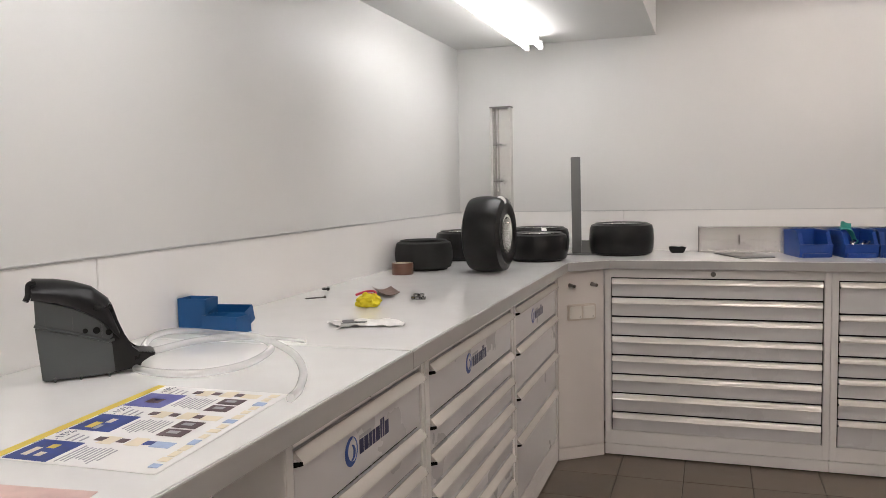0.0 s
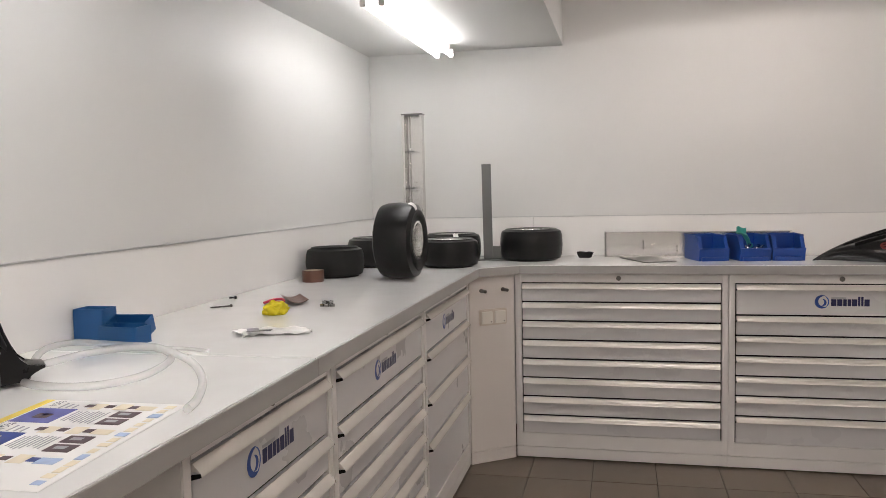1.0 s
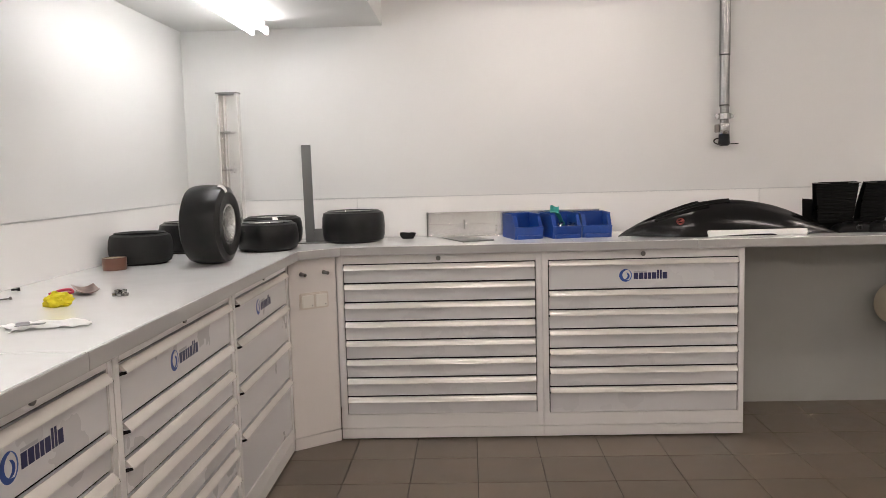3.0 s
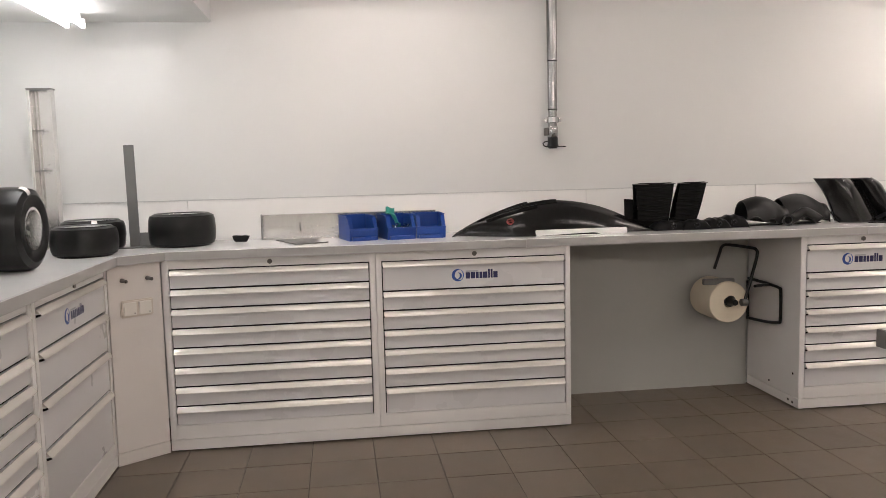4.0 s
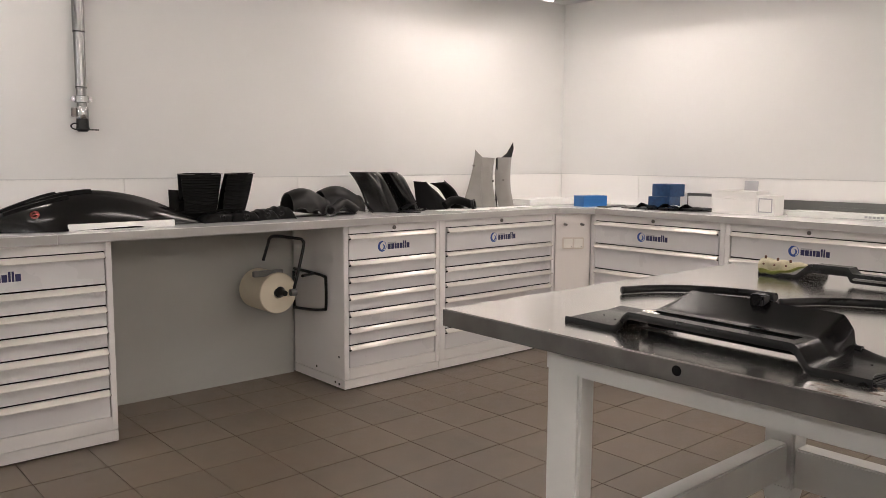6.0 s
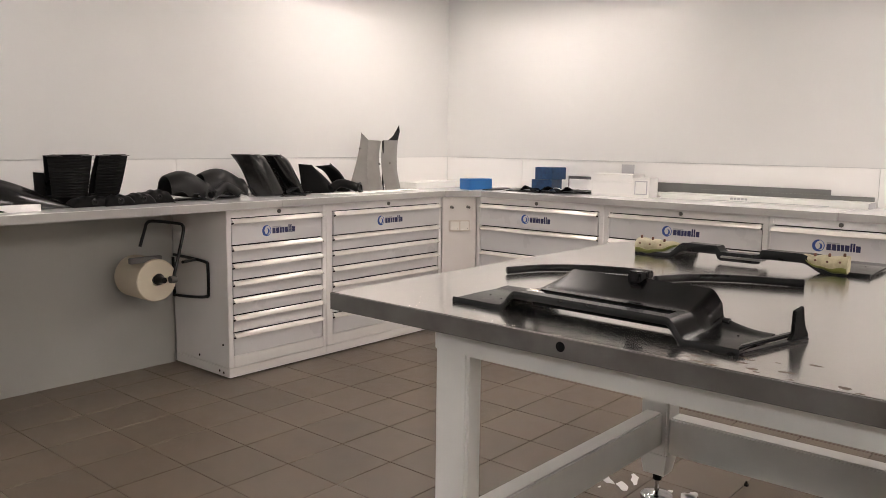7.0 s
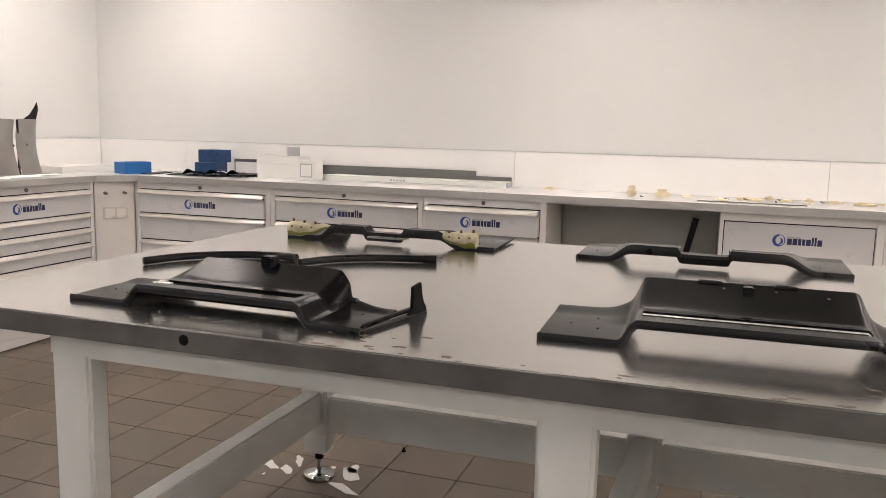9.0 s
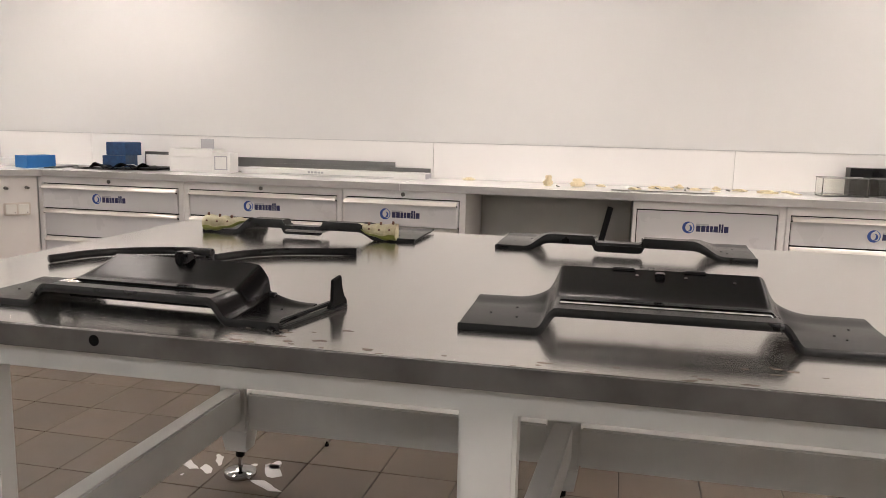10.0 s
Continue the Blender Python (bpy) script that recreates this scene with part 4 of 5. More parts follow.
def stack_bin(m, label):
    """A stacking bin, low lip in front; local y to the back, origin at the middle of the front's foot."""
    t = thing("storage_bin", label, "bin", m, "blue stacking bins")
    w, d, h, g = 0.152, 0.23, 0.125, 0.003
    part("floor", box(-w / 2 + 0.01, w / 2 - 0.01, 0.015, d, 0, 0.006, 0.001), BIN, t)
    prof = [(0.012, 0.0), (d, 0.0), (d, h), (0.060, h), (0.048, h - 0.006), (0.012, 0.064), (0.0, 0.056)]
    for x in (-w / 2, w / 2 - g):
        part("side", prism(prof, x, x + g, m=Matrix(((0, 0, 1, 0), (1, 0, 0, 0), (0, 1, 0, 0), (0, 0, 0, 1)))), BIN, t)
    part("back", box(-w / 2 + g, w / 2 - g, d - g, d, 0.006, h, 0.001), BIN, t)
    part("front", prism([(0.0, 0.058), (0.004, 0.06), (0.017, 0.008), (0.012, 0.0)], -w / 2 + g, w / 2 - g, m=Matrix(((0, 0, 1, 0), (1, 0, 0, 0), (0, 1, 0, 0), (0, 0, 0, 1)))), BIN, t)
    part("front_lip", box(-w / 2 - 0.001, w / 2 + 0.001, -0.006, 0.005, 0.054, 0.064, 0.002), BIN, t)
    part("foot_ridge", box(-w / 2 + 0.012, w / 2 - 0.012, -0.002, 0.012, 0.0, 0.02, 0.002), BIN, t)
    for x in (-w / 2 + g, w / 2 - g - 0.016):
        post = prism([(x, 0.062), (x + 0.016, 0.062), (x + 0.016, h - 0.006), (x, h - 0.006)], 0, 0.003, m=Matrix(((1, 0, 0, 0), (0, 0.52, 1, -0.024), (0, 1, 0, 0), (0, 0, 0, 1))))
        part("front_post", post, BIN, t)
    for x in (-w / 2 - 0.004, w / 2 - 0.004):
        part("rim", box(x, x + 0.008, 0.055, d + 0.003, h - 0.006, h + 0.002, 0.0015), BIN, t)
    part("rim", box(-w / 2, w / 2, d - 0.004, d + 0.004, h - 0.006, h + 0.002, 0.0015), BIN, t)
    return t


stack_bin(pose(0.637, 4.605, TOP, 0, 0, 14), "blue plastic stacking bin with an open front")
stack_bin(pose(0.835, 4.61, TOP, 0, 0, 12), "blue stacking bin holding teal film and metal scraps")
stack_bin(pose(0.99, 4.625, TOP, 0, 0, 2), "blue stacking bin beside two others on the worktop")
t = thing("teal_film", "crumpled teal plastic film hanging over the bin", "film", pose(0.775, 4.76, TOP + 0.128, 0, 0, 12))
part("film", shell(lambda u, v: (-0.012 + 0.062 * u + 0.006 * math.sin(9 * v), -0.05 + 0.085 * v + 0.006 * math.sin(7 * u), 0.003 - 0.075 * step(0.35, 1.0, u) * (0.7 + 0.3 * math.sin(5 * v)) + 0.004 * math.sin(13 * u + 8 * v)), 18, 14, 0.0012), TEAL, t, angle=60)
part("tab", shell(lambda u, v: (-0.015 + 0.045 * u, 0.012 * math.sin(4 * u), 0.002 + 0.032 * v + 0.006 * math.sin(6 * u)), 8, 6, 0.0012), TEAL, t, angle=60)
t = thing("metal_scraps", "handful of shiny metal offcuts lying in the bin", "scraps", pose(0.835, 4.68, TOP + 0.02))
rs = random.Random(3)
for k in range(12):
    p = Vector((rs.uniform(-0.04, 0.04), rs.uniform(-0.04, 0.04), rs.uniform(0.0, 0.04)))
    part("scrap", tube(spline([p, p + Vector((rs.uniform(-0.02, 0.02), 0.012, 0.015)), p + Vector((rs.uniform(-0.02, 0.02), 0.0, 0.02))], 4), 0.0035, 6), CHROME, t)
t = thing("green_offcut", "pale offcut lying inside the blue bin", "offcut", pose(0.60, 4.68, TOP + 0.008))
part("strip", box(-0.01, 0.05, -0.015, 0.02, 0, 0.02, 0.002, m=pose(0, 0, 0.004, 0, -12, 20)), TEAL, t)


# the long black bonnet
def bonnet():
    t = thing("bonnet", "glossy black racing car bonnet panel lying on the worktop", "car panel")
    x0, x1 = 1.10, 2.215

    def height(u):
        return 0.172 * (math.sin(math.pi * u ** 0.93) ** 0.92 if 0 < u < 1 else 0)

    def f(u, v):
        x = x0 + (x1 - x0) * u
        wide = 0.05 + 0.95 * step(0.0, 0.35, u) * (1 - 0.55 * step(0.65, 1.0, u))
        y = 4.665 + (v - 0.5) * 0.33 * wide - 0.03 * (1 - u)
        arch = max(0.0, 1 - abs(2 * v - 1) ** 2.6) ** 0.75
        crease = 0.010 * math.exp(-((v - 0.36) / 0.05) ** 2) * step(0.1, 0.4, u) * (1 - step(0.7, 0.95, u))
        return x, y, TOP + 0.004 + height(u) * arch + crease
    part("shell", shell(f, 64, 30, 0.004), GLOSS, t)
    for k, (a, b_, v) in enumerate(((0.24, 0.50, 0.26), (0.12, 0.36, 0.28), (0.16, 0.40, 0.18))):
        def slot(u, w, a=a, b_=b_, v=v):
            p = Vector(f(a + (b_ - a) * u, v + 0.05 * (w - 0.5) + 0.07 * u))
            return p.x, p.y, p.z + 0.0028
        vent = part("vent_slot", shell(slot, 20, 3, 0.002), DARK, t, "dark vent slot")
        # raised lip added so that the groove's edge shows a highlight
        part("vent_rim", tube([Vector(slot(q / 16, 1.0)) + Vector((0, 0.002, 0.001)) for q in range(17)], 0.003, 8), GLOSS, vent, "added glossy lip that catches the vent edge's highlight")

    def red(u, w):
        a, r = 2 * math.pi * u, 0.58 + 0.42 * w
        p = Vector(f(0.262 + 0.017 * r * math.cos(a), 0.10 + 0.034 * r * math.sin(a)))
        return p.x, p.y - 0.0012, p.z + 0.0025
    emblem = part("emblem", shell(red, 24, 3, 0.001), RED, t, "faded red ring emblem")

    def bar(u, w):
        p = Vector(f(0.250 + 0.024 * u, 0.093 + 0.014 * w + 0.008 * (u - 0.5)))
        return p.x, p.y - 0.0012, p.z + 0.0025
    part("emblem_bar", shell(bar, 8, 2, 0.001), RED, emblem)
    t2 = thing("white_strip", "white plastic strip leaning along the bonnet's front", "strip", pose(1.515, 4.487, TOP, 0, 0, 2))
    part("strip", box(0, 0.50, -0.006, 0.006, 0, 0.034, 0.003), PAPER, t2)


bonnet()


# finned black cooling ducts
def duct(left, right, y, lean, label, ribs=0.004):
    t = thing("air_duct", label, "air duct", group="finned ducts")
    z0, z1 = TOP + 0.045, TOP + 0.252

    def f(u, v):
        z = z0 + (z1 - z0) * v
        xa = left[0] + (left[1] - left[0]) * v ** 1.6
        xb = right[0] + (right[1] - right[0]) * v ** 0.8
        x = xa + (xb - xa) * u
        yy = y + lean * v - 0.03 * math.sin(math.pi * u) + (ribs if int(v * 30) % 2 else 0) * (1 if 0.08 < u < 0.95 else 0)
        return x, yy, z
    part("front", shell(f, 10, 60, 0.006), MATTE, t, "ribbed black front", angle=50)
    b = prism([(left[0], y + 0.012), (right[0], y + 0.012), (right[0], y + 0.09), (left[0], y + 0.09)], TOP, z0 + 0.01, 0.004)
    part("base", b, MATTE, t)

    def rear(u, v):
        p = Vector(f(u, v))
        return p.x, y + lean * v + 0.07 - 0.03 * v, p.z
    part("rear", shell(rear, 4, 8, 0.004), PLASTIC, t)
    part("rim", box(left[1], right[1], y + lean - 0.022, y + lean + 0.045, z1 - 0.004, z1, 0.0015), DULL, t, "grey top rim")


duct((2.15, 2.135), (2.325, 2.36), 4.70, 0.0, "black ribbed plastic air duct standing on the worktop")
duct((2.365, 2.40), (2.49, 2.55), 4.70, 0.0, "black ribbed curved air duct standing beside another")
t = thing("side_plate", "flat black plastic plate standing behind the duct", "plate", pose(2.118, 4.76, TOP))
part("plate", prism([(-0.02, 0.0), (0.03, 0.0), (0.028, 0.165), (-0.026, 0.17)], -0.004, 0.004, 0.001, m=Matrix(((1, 0, 0, 0), (0, 0, 1, 0), (0, 1, 0, 0), (0, 0, 0, 1)))), MATTE, t)


def pod(x, y, w, d, h, turn, label):
    t = thing("rubber_pod", label, "plastic part", pose(x, y, TOP, 0, 0, turn), "low black moulded pods")

    def f(u, v):
        px, py = (u - 0.5) * w, (v - 0.5) * d
        hh = max(0.0, (1 - abs(2 * u - 1) ** 3) * (1 - abs(2 * v - 1) ** 3)) ** 0.5
        return px, py, 0.002 + h * hh * (1 - 0.05 * math.cos(26 * u))
    part("shell", shell(f, 22, 16, 0.003), MATTE, t)
    part("socket", lathe([(0.007, 0), (0.016, 0), (0.017, 0.006), (0.009, 0.008)], 18, closed=True, m=pose(0.0, -d * 0.42, h * 0.5, 78)), PLASTIC, t, "round black socket")


pod(2.30, 4.62, 0.22, 0.11, 0.05, 4, "low black moulded plastic pod on the worktop")
pod(2.43, 4.60, 0.16, 0.11, 0.052, -3, "low black ribbed plastic pod in a row")
pod(2.56, 4.63, 0.15, 0.12, 0.055, 6, "low black ribbed plastic pod beside others")
pod(2.67, 4.65, 0.17, 0.12, 0.066, -8, "low black rounded plastic pod at the row's end")


def fender(x0, x1, y, r, tilt, label):
    t = thing("fender", label, "fender", group="black arched fenders")

    def f(u, v):
        a = radians(-20 + 205 * v)
        rr = r * (0.82 + 0.3 * math.sin(math.pi * min(1, u * 1.1)))
        cut = 0.025 * abs(math.sin(9 * u)) * (1 if v < 0.12 else 0)
        return x0 + (x1 - x0) * u + tilt * v, y - rr * 1.1 * math.cos(a), TOP + max(0.003, 0.035 * (1 - u) + rr * 1.35 * max(0, math.sin(a)) + cut)
    part("shell", shell(f, 22, 22, 0.004), SATIN, t)
    part("flange", box(x0 + 0.03, x1 - 0.02, y - r * 0.4, y + r * 0.6, TOP + 0.001, TOP + 0.006, 0.001), SATIN, t)


fender(2.755, 3.01, 4.71, 0.095, 0.01, "black arched fender shell with a torn lower edge")
fender(2.99, 3.27, 4.75, 0.10, 0.03, "black arched fender shell beside its twin")
t = thing("elbow_pipe", "matt black plastic elbow pipe lying on the worktop", "pipe")
part("pipe", tube(spline([(2.97, 4.60, TOP + 0.028), (3.03, 4.61, TOP + 0.045), (3.09, 4.63, TOP + 0.075), (3.14, 4.62, TOP + 0.055), (3.17, 4.60, TOP + 0.026)], 7), 0.025, 16), SATIN, t)
part("mouth", lathe([(0.020, 0), (0.032, 0), (0.033, 0.018), (0.022, 0.018)], 24, closed=True, m=pose(2.972, 4.585, TOP + 0.033, 80, 0, -25)), PLASTIC, t, "flanged black pipe mouth")
t = thing("bent_rod", "thin bent black rod beside the fender", "rod")
part("rod", tube([(3.285, 4.74, TOP + 0.10), (3.33, 4.66, TOP + 0.004)], 0.004, 8), PLASTIC, t)


def sheet(name, left, right, y, bulge, lean, material, label, category, group="", thick=0.004, cup=0.0):
    """A curved shell between two edges given as (x, z), bulging towards the room."""
    t = thing(name, label, category, group=group)
    la = spline([(x, 0, z) for x, z in left], 6)
    lb = spline([(x, 0, z) for x, z in right], 6)
    n = len(la) - 1
    m = len(lb) - 1

    def at(line, k, v):
        q = v * k
        i = min(int(q), k - 1)
        return line[i].lerp(line[i + 1], q - i)

    def f(u, v):
        a, b = at(la, n, v), at(lb, m, v)
        p = a.lerp(b, u)
        return p.x, y + lean * (1 - v) - bulge * math.sin(math.pi * u) + cup * u, max(TOP + 0.002, p.z)
    part("shell", shell(f, 16, 20, thick), material, t)
    return t, f


for l, r, y, label in (([(3.24, 1.243), (3.27, 1.19), (3.30, 1.12), (3.34, 0.995)], [(3.43, 1.24), (3.49, 1.20), (3.54, 1.11), (3.60, 0.995)], 4.70, "tall glossy black curved duct shell standing upright"), ([(3.46, 1.235), (3.50, 1.18), (3.55, 1.10), (3.62, 0.995)], [(3.60, 1.24), (3.65, 1.20), (3.69, 1.11), (3.74, 0.995)], 4.72, "tall glossy black curved duct shell behind its twin")):
    t, f = sheet("duct_shell", l, r, y, 0.07, 0.06, GLOSS, label, "duct shell", "black duct shells")
    p = Vector(f(0.55, 0.12))
    part("rivet", lathe([(0, 0), (0.006, 0), (0.004, 0.003), (0, 0.003)], 12, m=pose(p.x, p.y - 0.002, p.z, 90)), CHROME, t, "bright rivet")

    def inner(u, v, f=f):
        p = Vector(f(u, v))
        return p.x, p.y + 0.10 * math.sin(math.pi * u) ** 0.5 + 0.02, p.z
    part("back_shell", shell(inner, 10, 12, 0.003), PLASTIC, t)
t = thing("black_scraps", "heap of thin black plastic offcuts on the worktop", "offcuts")
for pts, dz in (([(3.46, 4.60), (3.62, 4.55), (3.66, 4.60), (3.55, 4.66)], 0.0), ([(3.50, 4.63), (3.70, 4.60), (3.72, 4.66), (3.6, 4.69)], 0.006), ([(3.58, 4.66), (3.76, 4.66), (3.74, 4.72), (3.64, 4.71)], 0.012)):
    part("offcut", prism(pts, TOP + dz, TOP + dz + 0.005, 0.001), PLASTIC, t)
part("offcut", prism([(0, 0), (0.16, 0.01), (0.13, 0.05), (0.03, 0.035)], 0, 0.008, 0.002, m=pose(3.53, 4.62, TOP + 0.012, 8, -14, 12)), PLASTIC, t)

sheet("wing_shell", [(3.74, 1.18), (3.74, 1.10), (3.74, 0.993)], [(3.83, 1.172), (3.93, 1.10), (4.04, 0.993)], 4.74, 0.06, 0.03, MATTE, "matt black triangular wing shell standing on the worktop", "wing shell", "black wing shells")
sheet("wing_shell", [(3.90, 1.165), (3.97, 1.12), (4.06, 0.993)], [(4.02, 1.18), (4.10, 1.11), (4.17, 0.993)], 4.76, 0.06, 0.03, MATTE, "matt black triangular wing shell leaning on another", "wing shell", "black wing shells")
t = thing("elbow_pipe", "short black pipe piece with open ends on the worktop", "pipe")
part("pipe", tube(spline([(3.90, 4.64, TOP + 0.03), (3.97, 4.63, TOP + 0.065), (4.05, 4.61, TOP + 0.05), (4.09, 4.59, TOP + 0.032)], 7), 0.028, 16), MATTE, t)
part("mouth", lathe([(0.020, 0), (0.033, 0), (0.034, 0.02), (0.022, 0.02)], 24, closed=True, m=pose(4.085, 4.578, TOP + 0.035, 80, 0, 30)), PLASTIC, t, "open black pipe mouth")

GS = "grey primed fairing shell standing upright on the worktop"
t, f = sheet("fairing_shell", [(4.325, 1.338), (4.305, 1.24), (4.29, 1.12), (4.305, 0.993)], [(4.44, 1.335), (4.412, 1.24), (4.41, 1.12), (4.435, 0.993)], 4.70, 0.02, 0.03, GREYSHELL, GS, "fairing", "grey fairing shells")
part("rivet", lathe([(0, 0), (0.009, 0), (0.006, 0.005), (0, 0.005)], 14, m=pose(4.385, 4.685, 1.175, 90)), LOCK, t, "steel rivet")


def fairing_side(u, v):
    p = Vector(f(0.0, v))
    far = Vector((4.296 - 0.124 * v ** 1.5, 4.775, 1.392 - 0.40 * v))
    q = p.lerp(far, u)
    return q.x, q.y, max(TOP + 0.002, q.z)


part("side_shell", shell(fairing_side, 10, 16, 0.003), GREYSHELL, t, "slanting grey side of the shell")
part("clip", box(4.270, 4.284, 4.757, 4.775, 1.275, 1.287, 0.002), LOCK, t, "small steel clip")
t, f = sheet("fairing_shell", [(4.455, 1.338), (4.428, 1.24), (4.425, 1.12), (4.45, 0.993)], [(4.60, 1.34), (4.58, 1.24), (4.575, 1.12), (4.60, 0.993)], 4.69, 0.025, 0.03, GREYSHELL, "grey primed fairing shell with a black torn tip", "fairing", "grey fairing shells")
part("rivet", lathe([(0, 0), (0.009, 0), (0.006, 0.005), (0, 0.005)], 14, m=pose(4.475, 4.672, 1.18, 90)), LOCK, t, "steel rivet")
part("tip", prism([(4.50, 1.335), (4.56, 1.37), (4.60, 1.42), (4.618, 1.448), (4.625, 1.40), (4.605, 1.34)], -4.725, -4.719, 0.0008, m=Matrix(((1, 0, 0, 0), (0, 0, -1, 0), (0, 1, 0, 0), (0, 0, 0, 1)))), PLASTIC, t, "torn black tip")
part("black_edge", box(4.438, 4.447, 4.70, 4.715, TOP, 1.335, 0.002), PLASTIC, t, "black edge between the shells")
for pts, dz in (([(3.80, 4.58), (4.18, 4.50), (4.22, 4.60), (3.84, 4.68)], 0.0), ([(3.86, 4.57), (4.10, 4.52), (4.16, 4.63), (3.92, 4.66)], 0.0012), ([(4.16, 4.56), (4.46, 4.52), (4.50, 4.62), (4.20, 4.66)], 0.0), ([(4.26, 4.55), (4.40, 4.54), (4.43, 4.66), (4.28, 4.66)], 0.0013), ([(4.42, 4.60), (4.68, 4.58), (4.69, 4.66), (4.44, 4.67)], 0.0008)):
    s = thing("paper_sheet", "white sheet of paper lying on the worktop", "paper", group="loose papers")
    part("sheet", prism(pts, TOP + dz + 0.0003, TOP + dz + 0.0012), PAPER, s, smooth=False)

# the pipe that comes down the wall
t = thing("supply_pipe", "galvanised conduit pipe hanging down the wall, black end", "pipe", pose(1.738, 4.945, 0))
part("pipe", lathe([(0.029, 1.945), (0.029, CEIL)], 24), GALV, t)
part("pipe", lathe([(0.0265, 1.665), (0.0265, 1.945)], 24), GALV, t)
part("seam", lathe([(0.0291, 1.942), (0.0297, 1.943), (0.0297, 1.946), (0.0291, 1.947)], 24), DARK, t, "dark joint")
part("seam", lathe([(0.0268, 1.670), (0.0276, 1.671), (0.0276, 1.674), (0.0268, 1.675)], 24), DARK, t, "dark joint")
cl = part("clamp", lathe([(0.030, 1.595), (0.035, 1.598), (0.035, 1.628), (0.030, 1.631)], 24), CHROME, t, "bright pipe clamp")
for x in (-0.05, 0.05):
    part("clamp_bolt", box(min(x, x * 0.6), max(x, x * 0.6), -0.009, 0.009, 1.602, 1.624, 0.003), CHROME, cl)
part("neck", lathe([(0.024, 1.575), (0.024, 1.668)], 24), GALV, t)
part("sleeve", lathe([(0.028, 1.515), (0.030, 1.518), (0.030, 1.573), (0.028, 1.576)], 24), CHROME, t, "bright steel sleeve")
part("fitting", box(-0.05, -0.03, -0.012, 0.012, 1.525, 1.57, 0.003), LOCK, t)
part("end", lathe([(0.0, 1.452), (0.022, 1.452), (0.033, 1.464), (0.030, 1.478), (0.029, 1.516), (0.0, 1.516)], 24), PLASTIC, t, "black rubber end")
part("lead", tube(spline([(0.028, -0.01, 1.47), (-0.04, -0.02, 1.462), (-0.062, -0.02, 1.478), (-0.045, -0.015, 1.492), (-0.02, -0.012, 1.488)], 6), 0.0035, 8), PLASTIC, t, "short black lead")
part("lead", tube([(0.02, -0.01, 1.462), (0.072, -0.02, 1.462)], 0.003, 8), PLASTIC, t)
part("bracket", box(-0.012, 0.012, 0.02, 0.044, 1.60, 1.625, 0.002), GALV, t)


# the roll holder on the narrow cabinet's side
t = thing("roll_holder", "black tube holder with a cream tissue roll, cabinet side", "roll holder", pose(0, 0, 0))
part("roll", lathe([(0.03, -0.125), (0.112, -0.125), (0.116, -0.12), (0.116, 0.12), (0.112, 0.125), (0.03, 0.125)], 48, closed=True, m=pose(2.655, 4.76, 0.57, 90)), ROLL, t, "cream tissue roll")
part("hub", lathe([(0.0, -0.02), (0.030, -0.02), (0.032, 0.0), (0.018, 0.02), (0.016, 0.055), (0.0, 0.055)], 24, m=pose(2.665, 4.632, 0.575, 90)), PLASTIC, t, "black hub")
part("hub_cap", lathe([(0.0, 0), (0.02, 0), (0.02, 0.035), (0.0, 0.035)], 20, m=pose(2.70, 4.582, 0.575, 0, 90, 0)), DULL, t, "grey end cap")
R = 0.0088
part("frame", tube(spline([(2.932, 4.93, 0.655), (2.93, 4.70, 0.652), (2.93, 4.595, 0.645), (2.93, 4.575, 0.625), (2.93, 4.575, 0.47), (2.93, 4.60, 0.448), (2.93, 4.72, 0.43), (2.932, 4.92, 0.415), (2.932, 4.935, 0.43), (2.932, 4.94, 0.64)], 5), R, 10), PLASTIC, t, "bent black tube frame")
part("arm", tube(spline([(2.725, 4.585, 0.59), (2.76, 4.59, 0.70), (2.80, 4.60, 0.83), (2.80, 4.61, 0.862), (2.78, 4.63, 0.872), (2.69, 4.72, 0.884), (2.665, 4.74, 0.872), (2.655, 4.745, 0.84), (2.625, 4.75, 0.745)], 6), R, 10), PLASTIC, t, "bent black tube arm")
part("arm_link", tube([(2.932, 4.70, 0.65), (2.79, 4.60, 0.66)], R, 10), PLASTIC, t)
part("cutter", box(2.52, 2.70, 4.655, 4.685, 0.668, 0.70, 0.003, m=Matrix()), DULL, t, "grey tear-off bar")
for y, z in ((4.50, 0.035), (4.70, 0.09), (4.46, 0.19), (4.46, 0.03)):
    h = thing("side_hole", "small dark screw hole in the cabinet side", "hole", pose(2.941, y, z, 0, -90, 0), "screw holes")
    part("plug", lathe([(0, 0), (0.007, 0), (0.007, 0.0012), (0, 0.0012)], 12), DARK, h)


# ---- things on the east worktop ----
def carton(name, x0, x1, y0, y1, z0, h, material, label, lid=0.0, turn=0.0, category="box"):
    cx, cy = (x0 + x1) / 2, (y0 + y1) / 2
    t = thing(name, label, category, pose(cx, cy, z0, 0, 0, turn))
    w, d = (x1 - x0) / 2, (y1 - y0) / 2
    part("body", box(-w, w, -d, d, 0, h - lid, 0.002), material, t)
    if lid:
        part("lid", box(-w - 0.003, w + 0.003, -d - 0.003, d + 0.003, h - lid + 0.001, h, 0.002), material, t)
    return t


